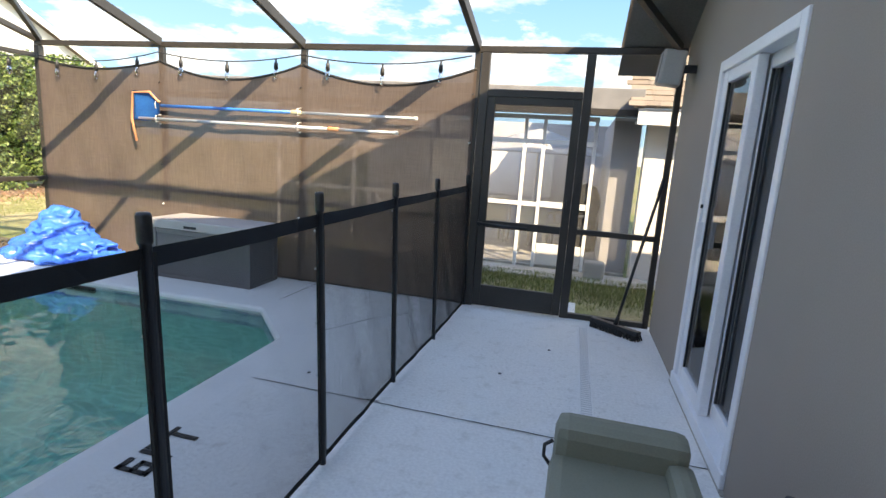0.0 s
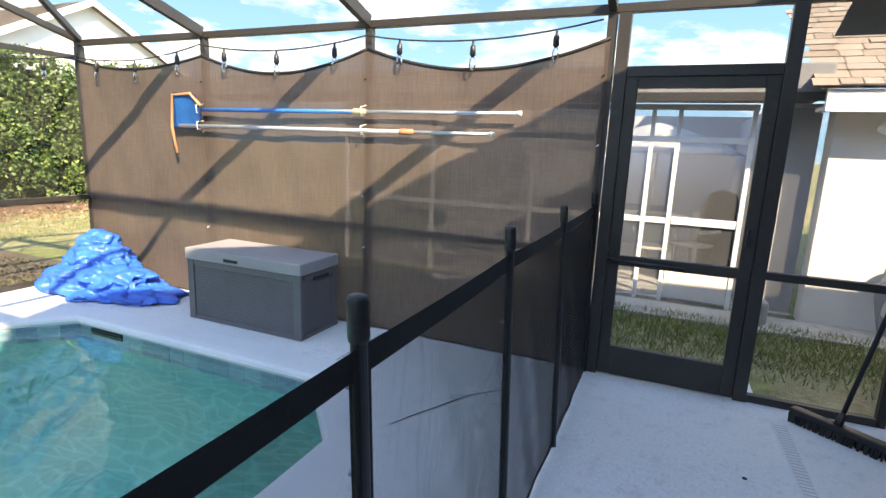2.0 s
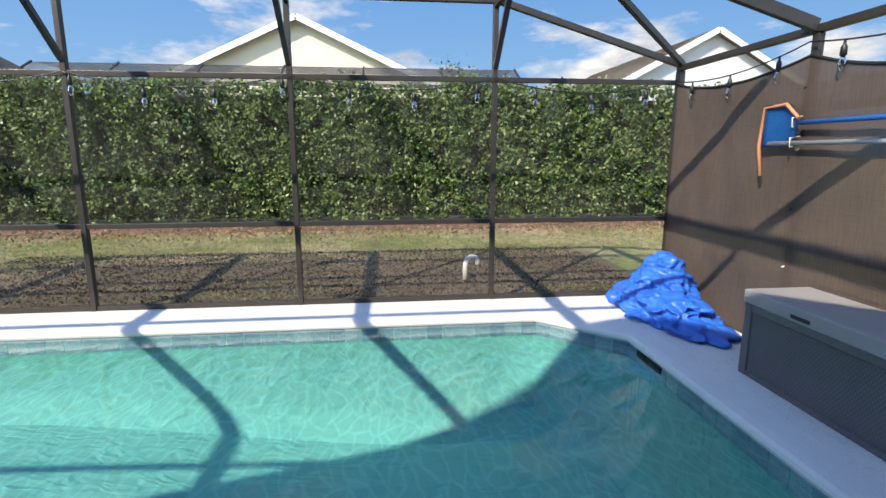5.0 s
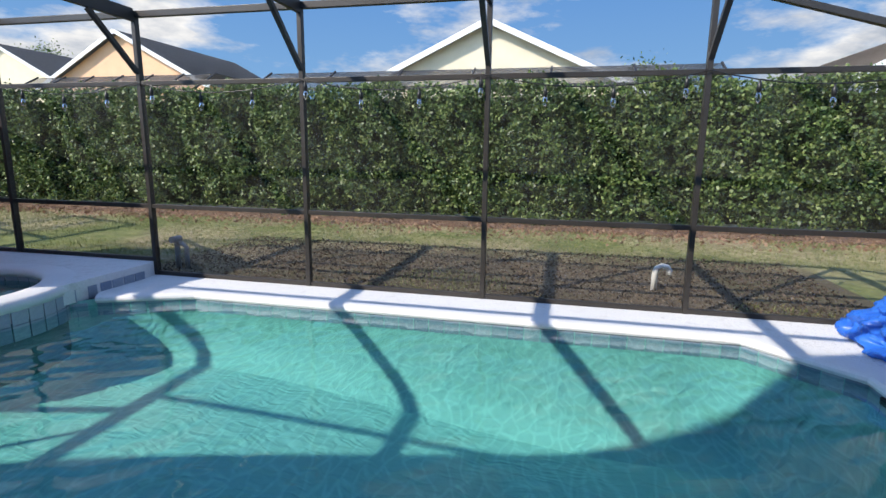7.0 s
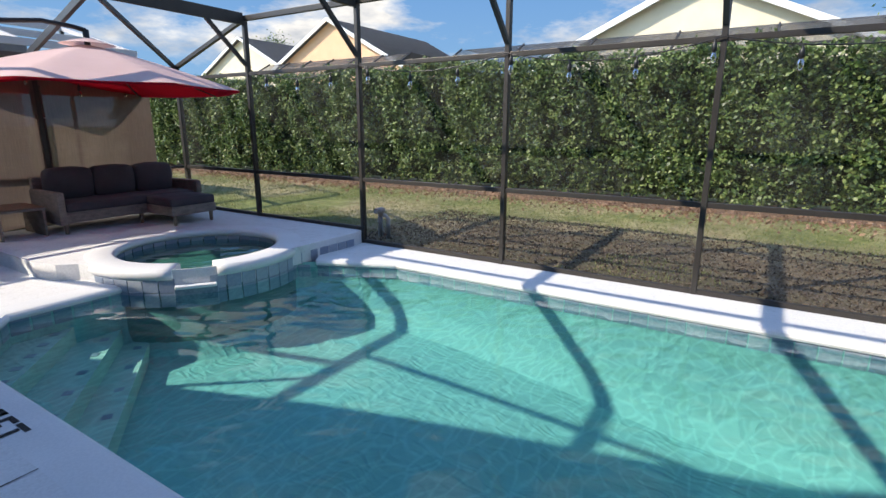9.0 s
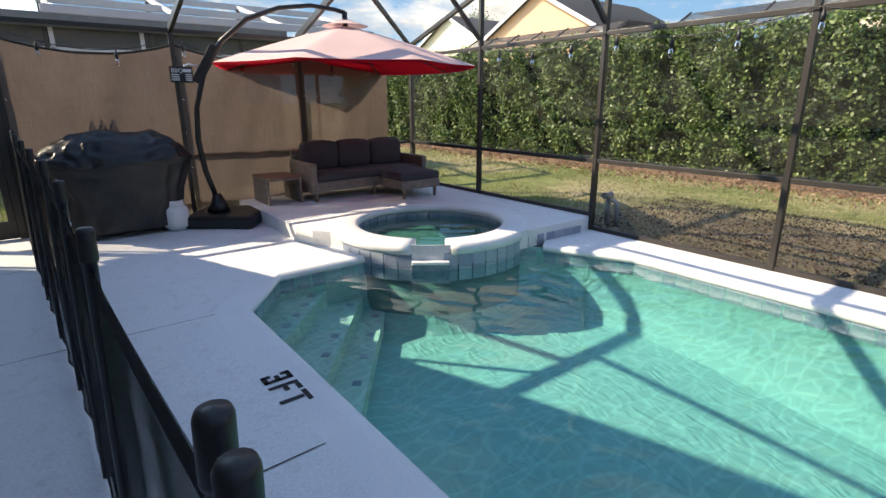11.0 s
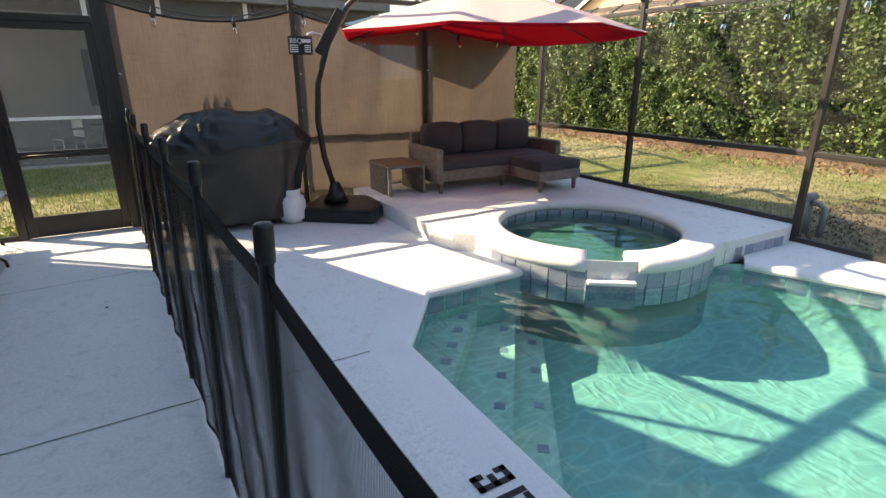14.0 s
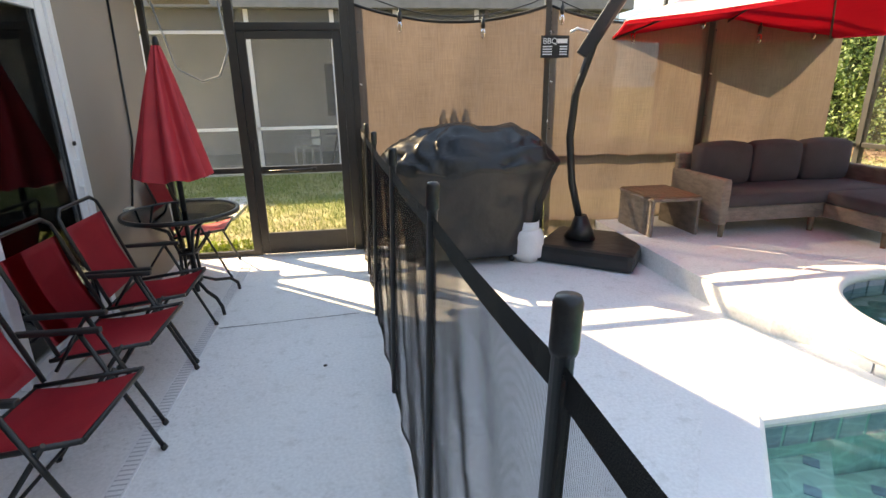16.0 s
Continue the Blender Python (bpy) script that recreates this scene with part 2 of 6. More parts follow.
M_DECK = deck_mat()
M_COPE = surf("white_coping_paint", (0.66, 0.67, 0.68), (0.78, 0.78, 0.78), 0.6, 2.0, 70.0, 0.15)
M_BEIGE = surf("taupe_stucco", (0.27, 0.232, 0.207), (0.315, 0.272, 0.242), 0.85, 0.8, 160.0, 0.25, dist=0.004)
M_BRONZE = surf("bronze_aluminium", (0.035, 0.031, 0.028), (0.055, 0.05, 0.046), 0.42, 3.0, 90.0, 0.03, metal=0.3)
M_CLOTH = cloth_mat("brown_shade_cloth", (0.116, 0.087, 0.074), (0.192, 0.147, 0.126), 0.42)
M_SCREEN = see_through("insect_screen", (0.10, 0.10, 0.10), 0.94, weave=1.5)
M_FENCE = see_through("black_fence_mesh", (0.014, 0.014, 0.015), 0.58, 0.5)
M_BLACK = surf("black_plastic", (0.008, 0.008, 0.009), (0.02, 0.02, 0.021), 0.4, 5.0, 120.0, 0.05)
M_BAND = surf("black_webbing", (0.008, 0.008, 0.008), (0.016, 0.016, 0.016), 0.7, 8.0, 300.0, 0.3)
M_PLASTER = plaster_mat("pool_plaster", (0.21, 0.455, 0.43), (0.27, 0.53, 0.505), (0.19, 0.43, 0.405))
# Paler colour stands in for less light lost through shallow water.
M_SHELF = plaster_mat("shallow_lit_plaster", (0.44, 0.60, 0.54), (0.54, 0.68, 0.61), (0.40, 0.56, 0.50))
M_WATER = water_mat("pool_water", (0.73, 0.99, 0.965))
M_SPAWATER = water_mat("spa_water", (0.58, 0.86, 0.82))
# Darker than the pool plaster: shade over the spa is put into the colour.
M_SPASHADE = surf("shaded_spa_plaster", (0.08, 0.20, 0.18), (0.12, 0.27, 0.245), 0.8, 0.9, 30.0, 0.05)
M_TILE = piece_mat("blue_grey_tile", (0.18, 0.235, 0.33), (0.40, 0.44, 0.50))
M_TILESIDE = surf("tile_grout", (0.4, 0.42, 0.44), (0.5, 0.5, 0.52), 0.7)
M_GROUND = ground_mat()
M_WHITE = surf("white_paint", (0.72, 0.73, 0.74), (0.82, 0.82, 0.82), 0.5, 2.0, 60.0, 0.05)
M_ALU = surf("white_frame_aluminium", (0.68, 0.70, 0.74), (0.78, 0.80, 0.83), 0.35, 3.0, 80.0, 0.03)
M_GLASS = glass_mat("window_glass", (0.72, 0.76, 0.78))
M_TABLEGLASS = glass_mat("table_glass", (0.35, 0.42, 0.40))
M_STUCCO_W = surf("white_stucco", (0.66, 0.63, 0.58), (0.76, 0.73, 0.69), 0.9, 1.0, 80.0, 0.3)
M_STUCCO_C = surf("cream_stucco", (0.66, 0.58, 0.44), (0.74, 0.67, 0.53), 0.9, 1.0, 80.0, 0.2)
M_STUCCO_P = surf("peach_stucco", (0.70, 0.43, 0.27), (0.78, 0.50, 0.33), 0.9, 1.0, 80.0, 0.2)
M_STUCCO_G = surf("pale_grey_stucco", (0.52, 0.51, 0.54), (0.6, 0.59, 0.6), 0.9, 1.0, 80.0, 0.2)
M_SHINGLE = surf("tan_shingle", (0.24, 0.19, 0.15), (0.40, 0.34, 0.28), 0.9, 6.0, 90.0, 0.4)
M_SHINGLE_D = surf("dark_grey_shingle", (0.15, 0.15, 0.155), (0.22, 0.22, 0.225), 0.9, 6.0, 90.0, 0.4)
M_RED = surf("red_sling_fabric", (0.42, 0.016, 0.028), (0.58, 0.03, 0.045), 0.6, 6.0, 220.0, 0.2)
M_STEEL = surf("black_steel_tube", (0.010, 0.010, 0.011), (0.022, 0.022, 0.022), 0.35, 5.0, 100.0, 0.05, metal=0.2)
M_COVER = surf("black_vinyl_cover", (0.010, 0.011, 0.012), (0.022, 0.023, 0.025), 0.38, 3.0, 5.0, 0.25, dist=0.05)
M_CUSHION = surf("plum_grey_cushion", (0.055, 0.045, 0.052), (0.085, 0.072, 0.08), 0.9, 4.0, 200.0, 0.3)
M_WICKER = surf("grey_brown_wicker", (0.15, 0.12, 0.10), (0.34, 0.28, 0.235), 0.75, 8.0, 90.0, 0.8, stretch=(1, 1, 3))
M_TEAK = surf("brown_slatted_teak", (0.16, 0.085, 0.05), (0.28, 0.165, 0.10), 0.6, 3.0, 40.0, 0.3, stretch=(1, 8, 8))
M_LEG = surf("weathered_wood_leg", (0.16, 0.11, 0.07), (0.28, 0.2, 0.14), 0.7, 3.0, 40.0, 0.3)
M_RESIN = surf("grey_resin", (0.115, 0.108, 0.112), (0.15, 0.142, 0.146), 0.55, 3.0, 80.0, 0.08)
M_RESIN_L = surf("light_grey_resin_lid", (0.30, 0.28, 0.28), (0.37, 0.35, 0.35), 0.55, 3.0, 80.0, 0.08)
M_TARP = surf("blue_tarpaulin", (0.012, 0.09, 0.46), (0.03, 0.19, 0.70), 0.35, 4.0, 120.0, 0.15)
M_PVC = surf("white_pvc", (0.66, 0.66, 0.62), (0.76, 0.76, 0.72), 0.4, 5.0, 60.0, 0.05)
M_BLUE = surf("blue_plastic", (0.01, 0.12, 0.42), (0.02, 0.20, 0.58), 0.4, 5.0, 80.0, 0.08)
M_ALUPOLE = surf("brushed_aluminium_pole", (0.45, 0.5, 0.54), (0.6, 0.64, 0.67), 0.35, 5.0, 90.0, 0.05, metal=0.5)
M_OLIVE = surf("olive_grey_vinyl", (0.185, 0.19, 0.145), (0.22, 0.225, 0.175), 0.6, 3.0, 120.0, 0.1)
M_SOFFIT = surf("grey_soffit", (0.20, 0.19, 0.18), (0.27, 0.26, 0.25), 0.7, 2.0, 60.0, 0.1)
M_DARK = surf("dark_interior", (0.05, 0.05, 0.052), (0.08, 0.08, 0.08), 0.9)
M_CREAMPLASTIC = surf("cream_plastic", (0.55, 0.54, 0.48), (0.63, 0.62, 0.56), 0.5, 4.0, 90.0, 0.05)
M_BROWNSPEAKER = surf("grey_speaker_case", (0.34, 0.33, 0.31), (0.42, 0.41, 0.39), 0.5, 4.0, 90.0, 0.05)
M_HOSE = surf("grey_hose", (0.22, 0.23, 0.24), (0.34, 0.35, 0.36), 0.5)
M_CONC = surf("raw_concrete", (0.36, 0.34, 0.31), (0.5, 0.48, 0.44), 0.9, 3.0, 60.0, 0.3, stain=(0.22, 0.2, 0.18))
M_LEAF = leaf_mat("hedge_leaf", [(0.018, 0.042, 0.010), (0.042, 0.083, 0.020), (0.085, 0.145, 0.036), (0.15, 0.22, 0.06), (0.28, 0.34, 0.12)], 0.45)
M_GRASS = leaf_mat("grass_blade", [(0.10, 0.13, 0.03), (0.2, 0.24, 0.07), (0.34, 0.32, 0.14)], 0.6)
M_BARK = surf("bark", (0.05, 0.035, 0.025), (0.11, 0.08, 0.06), 0.9, 6.0, 50.0, 0.5)
M_CANOPY_TOP = cloth_mat("faded_pink_canopy", (0.70, 0.50, 0.48), (0.80, 0.60, 0.57), 0.22, 0.0)
M_CANOPY_RED = cloth_mat("red_canopy", (0.52, 0.012, 0.03), (0.64, 0.02, 0.045), 0.6, 0.0)
M_BULB = glass_mat("bulb_glass", (0.9, 0.9, 0.88))
M_MARK = surf("black_stencil_paint", (0.012, 0.012, 0.013), (0.03, 0.03, 0.03), 0.8, 5.0, 90.0, 0.2)
M_MULCH = surf("leaf_mulch", (0.10, 0.055, 0.035), (0.26, 0.16, 0.10), 0.95, 3.0, 40.0, 0.9, dist=0.03)
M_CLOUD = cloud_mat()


# ---------- mesh helpers ----------
def add_box(bm, lo, hi, bevel=0.0, m=None):
    g = bmesh.ops.create_cube(bm, size=1.0)
    vs = g["verts"]
    c = [(a + b) / 2 for a, b in zip(lo, hi)]
    s = [b - a for a, b in zip(lo, hi)]
    for v in vs:
        v.co = Vector((v.co.x * s[0] + c[0], v.co.y * s[1] + c[1], v.co.z * s[2] + c[2]))
    if bevel:
        es = list({e for v in vs for e in v.link_edges})
        r = bmesh.ops.bevel(bm, geom=es, offset=bevel, segments=2, affect='EDGES', profile=0.6)
        vs = list({v for f in r["faces"] for v in f.verts} | {v for v in vs if v.is_valid})
    if m is not None:
        bmesh.ops.transform(bm, matrix=m, verts=vs)
    return vs


def box(lo, hi, bevel=0.0, m=None):
    bm = bmesh.new()
    add_box(bm, lo, hi, bevel, m)
    return bm


def add_bar(bm, a, b, w, h=None, bevel=0.0):
    """A straight bar of section w x h from a to b."""
    a, b = Vector(a), Vector(b)
    d = b - a
    q = d.to_track_quat('Z', 'X' if abs(d.normalized().z) > 0.9 else 'Y')
    h = h or w
    return add_box(bm, (-w / 2, -h / 2, 0), (w / 2, h / 2, d.length), bevel, Matrix.Translation(a) @ q.to_matrix().to_4x4())


def bar(a, b, w, h=None, bevel=0.0):
    bm = bmesh.new()
    add_bar(bm, a, b, w, h, bevel)
    return bm


def add_tube(bm, pts, r, sides=8, caps=True):
    """A round tube along points; r a number or one radius per point."""
    pts = [Vector(p) for p in pts]
    rs = [r] * len(pts) if isinstance(r, (int, float)) else list(r)
    rings, up = [], Vector((0, 0, 1))
    for i, p in enumerate(pts):
        d = (pts[min(i + 1, len(pts) - 1)] - pts[max(i - 1, 0)]).normalized()
        if i == 0:
            up = Vector((1, 0, 0)) if abs(d.z) > 0.9 else Vector((0, 0, 1))
        x = (up - d * up.dot(d)).normalized()
        up = x
        y = d.cross(x)
        rings.append([bm.verts.new(p + (x * math.cos(2 * math.pi * k / sides) + y * math.sin(2 * math.pi * k / sides)) * rs[i]) for k in range(sides)])
    for a, b in zip(rings, rings[1:]):
        for k in range(sides):
            f = bm.faces.new((a[k], a[(k + 1) % sides], b[(k + 1) % sides], b[k]))
            f.smooth = True
    if caps:
        bm.faces.new(rings[0][::-1])
        bm.faces.new(rings[-1])


def tube(pts, r, sides=8):
    bm = bmesh.new()
    add_tube(bm, pts, r, sides)
    return bm


def lathe(profile, seg=24, smooth=True):
    bm = bmesh.new()
    rings = []
    for r, z in profile:
        rings.append([bm.verts.new((max(r, 1e-4) * math.cos(2 * math.pi * k / seg), max(r, 1e-4) * math.sin(2 * math.pi * k / seg), z)) for k in range(seg)])
    for a, b in zip(rings, rings[1:]):
        for k in range(seg):
            f = bm.faces.new((a[k], a[(k + 1) % seg], b[(k + 1) % seg], b[k]))
            f.smooth = smooth
    if profile[0][0] > 1e-3:
        bm.faces.new(rings[0][::-1])
    if profile[-1][0] > 1e-3:
        bm.faces.new(rings[-1])
    return bm


def prism(poly, z0, z1):
    """A closed upright prism over a plan outline."""
    bm = bmesh.new()
    lo = [bm.verts.new((x, y, z0)) for x, y in poly]
    hi = [bm.verts.new((x, y, z1)) for x, y in poly]
    n = len(poly)
    bm.faces.new(lo[::-1])
    bm.faces.new(hi)
    for i in range(n):
        bm.faces.new((lo[i], lo[(i + 1) % n], hi[(i + 1) % n], hi[i]))
    bmesh.ops.recalc_face_normals(bm, faces=bm.faces)
    return bm


def sheet(fn, nu, nv, thick=0.0):
    """A grid surface of fn(u, v), u and v from 0 to 1."""
    bm = bmesh.new()
    g = [[bm.verts.new(fn(i / nu, j / nv)) for j in range(nv + 1)] for i in range(nu + 1)]
    for i in range(nu):
        for j in range(nv):
            f = bm.faces.new((g[i][j], g[i + 1][j], g[i + 1][j + 1], g[i][j + 1]))
            f.smooth = True
    if thick:
        bmesh.ops.solidify(bm, geom=bm.faces[:], thickness=thick)
    return bm


def mesh_of(name, bm, material):
    me = bpy.data.meshes.new(name)
    bm.to_mesh(me)
    bm.free()
    me.materials.append(material)
    return me


def part(name, bm, material, parent, label=""):
    ob = new(name, mesh_of(name, bm, material))
    ob.parent = parent
    return tagged(ob, label)


def thing(name, m, label, category, group="", kind=""):
    ob = new(name)
    ob.empty_display_size = 0.1
    ob.matrix_world = m
    return tagged(ob, label, category, group, kind)


def solid(name, bm, material, label, category, group="", kind=""):
    return tagged(new(name, mesh_of(name, bm, material)), label, category, group, kind)


def from_arrays(name, verts, faces, material):
    me = bpy.data.meshes.new(name)
    me.from_pydata(verts, [], faces)
    me.materials.append(material)
    return me


AT = pose

# ---------- the ground and the deck ----------
HOUSE_X, NORTH, SOUTH, WEST = 0.95, 5.16, -6.93, -6.18
SPA_C, SPA_R, SPA_OUT, STEP = (-4.47, -4.08), 0.90, 1.17, 0.17
SPA_ARC = [(SPA_C[0] + (SPA_OUT - 0.05) * math.cos(radians(a)), SPA_C[1] + (SPA_OUT - 0.05) * math.sin(radians(a))) for a in range(116, 17, -7)]
POOL = [(-1.92, -3.05), (-1.92, 3.58), (-2.46, 4.16), (-4.92, 4.16), (-5.56, 3.50), (-5.56, -1.95), (-5.16, -2.86)] + SPA_ARC + [(-2.42, -3.72)]


def ring_poly(c, r, n=48):
    return [(c[0] + r * math.cos(2 * math.pi * k / n), c[1] + r * math.sin(2 * math.pi * k / n)) for k in range(n)]


def slab_with_hole(outer, hole, z0, z1):
    """A slab over an outline, with a hole through it."""
    bm = bmesh.new()
    top, edges = [], []
    for poly in (outer, hole):
        vs = [bm.verts.new((x, y, z1)) for x, y in poly]
        edges += [bm.edges.new((vs[i], vs[(i + 1) % len(vs)])) for i in range(len(vs))]
    r = bmesh.ops.triangle_fill(bm, use_beauty=True, use_dissolve=False, edges=edges)
    faces = [f for f in r["geom"] if isinstance(f, bmesh.types.BMFace)]
    e = bmesh.ops.extrude_face_region(bm, geom=faces)
    for v in e["geom"]:
        if isinstance(v, bmesh.types.BMVert):
            v.co.z = z0
    bmesh.ops.recalc_face_normals(bm, faces=bm.faces)
    return bm


def inset(poly, d):
    """The outline moved outwards by d (anticlockwise outlines)."""
    n, out = len(poly), []
    for i in range(n):
        p, a, b = Vector(poly[i]), Vector(poly[i - 1]), Vector(poly[(i + 1) % n])
        u, v = (p - a).normalized(), (b - p).normalized()
        nu, nv = Vector((u.y, -u.x)), Vector((v.y, -v.x))
        k = (nu + nv) / (1 + nu.dot(nv))
        out.append(tuple(p + k * d))
    return out


DECK_OUT = [(WEST - 0.03, SOUTH - 0.05), (HOUSE_X + 0.36, SOUTH - 0.05), (HOUSE_X + 0.1, NORTH + 0.05), (WEST - 0.03, NORTH + 0.05)]
GROUND_HOLE = inset(DECK_OUT, -0.1)
solid("ground", slab_with_hole([(-900, -900), (900, -900), (900, 900), (-900, 900)], GROUND_HOLE, -0.12, -0.05), M_GROUND,
      "patchy lawn with bare brown earth beside the pool cage", "ground", kind="structure")
COPE_IN, COPE_OUT = inset(POOL, -0.03), inset(POOL, 0.24)
DECK_HOLE = COPE_OUT[:7] + [(SPA_C[0] + 1.14 * math.cos(radians(a)), SPA_C[1] + 1.14 * math.sin(radians(a))) for a in range(138, 367, 12)] + COPE_OUT[7 + len(SPA_ARC):]
deck = solid("floor", slab_with_hole(DECK_OUT, DECK_HOLE, -0.3, 0.0), M_DECK, "white painted concrete pool deck with fine cracks", "pool deck", kind="structure")


def coping():
    """Rounded coping round the pool: a bull-nosed section swept along its edge."""
    bm = bmesh.new()
    prof = [(-0.24, -0.10), (-0.24, 0.0), (-0.06, 0.0035), (0.0, -0.002), (0.022, -0.018), (0.03, -0.04), (0.022, -0.062), (0.0, -0.075), (-0.03, -0.075)]
    rings = []
    for d, z in prof:
        rings.append([bm.verts.new((x, y, z)) for x, y in inset(POOL, -d)])
    n = len(POOL)
    for a, b in zip(rings, rings[1:]):
        for i in range(n):
            if 6 <= i < 6 + len(SPA_ARC):
                continue
            f = bm.faces.new((a[i], a[(i + 1) % n], b[(i + 1) % n], b[i]))
    bmesh.ops.recalc_face_normals(bm, faces=bm.faces)
    return bm


solid("pool_coping", coping(), M_COPE, "white bull-nosed concrete coping round the pool", "pool coping", kind="structure")

# pool shell: walls, sloping floor from three to six feet, bench and steps
FLOOR_S, FLOOR_N, WATER_Z = -0.76, -1.22, -0.09


def floor_z(y):
    k = min(1, max(0, (y + 1.8) / 4.6))
    return FLOOR_S + (FLOOR_N - FLOOR_S) * k * k * (3 - 2 * k)


def pool_shell():
    bm = bmesh.new()
    n = len(POOL)
    rows = []
    wall = []
    for i in range(n):
        a, b = Vector(POOL[i]), Vector(POOL[(i + 1) % n])
        k = max(1, int((b - a).length / 0.4))
        wall += [tuple(a.lerp(b, j / k)) for j in range(k)]
    n = len(wall)
    small, smaller = inset(wall, -0.06), inset(wall, -0.2)
    for poly, up in ((wall, None), (wall, 0.26), (small, 0.10), (smaller, 0.0)):
        rows.append([bm.verts.new((x, y, -0.03 if up is None else floor_z(y) + up)) for x, y in poly])
    for a, b in zip(rows, rows[1:]):
        for i in range(n):
            f = bm.faces.new((a[i], a[(i + 1) % n], b[(i + 1) % n], b[i]))
            f.smooth = True
    bmesh.ops.recalc_face_normals(bm, faces=bm.faces)
    return bm


pool = thing("swimming_pool", AT(0, 0, 0), "turquoise plastered swimming pool with sunlit shallow end", "swimming pool", kind="structure")
part("basin", pool_shell(), M_PLASTER, pool)
part("bottom", sheet(lambda u, v: (-5.5 + 3.54 * u, -3.7 + 7.82 * v, floor_z(-3.7 + 7.82 * v) + 0.002), 12, 40), M_PLASTER, pool)
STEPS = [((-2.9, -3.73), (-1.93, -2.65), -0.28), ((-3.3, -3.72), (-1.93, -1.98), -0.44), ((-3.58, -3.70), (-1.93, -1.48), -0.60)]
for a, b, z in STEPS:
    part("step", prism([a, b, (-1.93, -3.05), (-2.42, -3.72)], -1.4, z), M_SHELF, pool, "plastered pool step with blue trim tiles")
    for k in range(6):
        p = Vector(a).lerp(Vector(b), (k + 0.7) / 6.2)
        d = (Vector(b) - Vector(a)).normalized()
        q = p + Vector((d.y, -d.x)) * 0.09
        part("tile", box((-0.035, -0.035, 0), (0.035, 0.035, 0.004), 0, AT(q.x, q.y, z + 0.001, 0, 0, math.degrees(math.atan2(d.y, d.x)))), M_TILE, pool)
part("wall_outlet", lathe([(0.0, 0.012), (0.022, 0.012), (0.045, 0.006), (0.05, 0.0)], 16), M_PVC, pool, "round white pool return fitting").matrix_basis = AT(-2.19, 3.86, -0.32, 90, 0, 45)
part("skimmer_mouth", box((-4.75, 4.138, -0.13), (-4.38, 4.157, -0.078)), M_MARK, pool, "dark skimmer slot")



def inside(poly, x, y):
    odd = False
    for (xa, ya), (xb, yb) in zip(poly, poly[1:] + poly[:1]):
        if (ya > y) != (yb > y) and x < xa + (y - ya) / (yb - ya) * (xb - xa):
            odd = not odd
    return odd


def rippled(poly, z, cell, waves):
    """A water surface over an outline: crossing trains of small waves."""
    xs, ys = [p[0] for p in poly], [p[1] for p in poly]
    nx, ny = int((max(xs) - min(xs)) / cell) + 1, int((max(ys) - min(ys)) / cell) + 1
    x = (min(xs) + np.arange(nx + 1) * cell)[:, None] + np.zeros((1, ny + 1))
    y = (min(ys) + np.arange(ny + 1) * cell)[None, :] + np.zeros((nx + 1, 1))
    bx = x + 0.10 * np.sin(1.7 * y + 0.6) + 0.05 * np.sin(4.1 * x + 2.3 * y)
    by = y + 0.09 * np.sin(2.1 * x + 1.3) + 0.05 * np.sin(3.7 * y - 1.9 * x)
    h = np.zeros_like(x)
    for length, heading, amp, phase in waves:
        k = 2 * math.pi / length
        g = 0.65 + 0.35 * np.sin(k * 0.21 * (bx * math.sin(heading) - by * math.cos(heading)) + phase * 2)
        h += amp * g * np.sin(k * (bx * math.cos(heading) + by * math.sin(heading)) + phase)
    verts = np.stack([x, y, z + h], 2).reshape(-1, 3).tolist()
    faces = []
    for i in range(nx):
        for j in range(ny):
            if inside(poly, float(x[i, j]) + cell / 2, float(y[i, j]) + cell / 2):
                a = i * (ny + 1) + j
                faces.append((a, a + ny + 1, a + ny + 2, a + 1))
    return verts, faces


def water_surface(name, poly, z, cell, waves, material, label):
    v, f = rippled(poly, z, cell, waves)
    me = from_arrays(name, v, f, material)
    me.polygons.foreach_set("use_smooth", [True] * len(me.polygons))
    ob = tagged(new(name, me), label, "water", kind="structure")
    return ob


WAVES = [(0.34, 0.55, 0.0012, 0.3), (0.27, 0.95, 0.0009, 1.9), (0.21, 0.25, 0.0007, 4.2), (0.16, 0.75, 0.0005, 2.2), (0.19, 2.0, 0.0004, 5.1), (0.52, 1.25, 0.0014, 0.9), (0.13, 0.4, 0.0003, 3.3)]
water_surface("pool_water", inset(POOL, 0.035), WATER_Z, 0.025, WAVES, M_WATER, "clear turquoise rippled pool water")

# ---------- the raised patio and the spa ----------
cx, cy = SPA_C
arc = [(cx + SPA_OUT * math.cos(a), cy + SPA_OUT * math.sin(a)) for a in [radians(2 + k * 108 / 20) for k in range(21)]]
RAISED = [(-3.03, SOUTH + 0.02), (-3.03, -4.75), (-3.10, -4.45), (-3.24, -4.28)] + arc + [(-5.95, -2.96), (WEST + 0.02, -3.0), (WEST + 0.02, SOUTH + 0.02)]
patio = solid("raised_patio", slab_with_hole(RAISED, ring_poly(SPA_C, SPA_R + 0.26), -0.04, STEP), M_DECK, "white concrete patio one step above the deck", "patio", kind="structure")
spa = thing("spa", AT(cx, cy, 0), "round white-rimmed spa spilling into the pool", "spa", kind="structure")


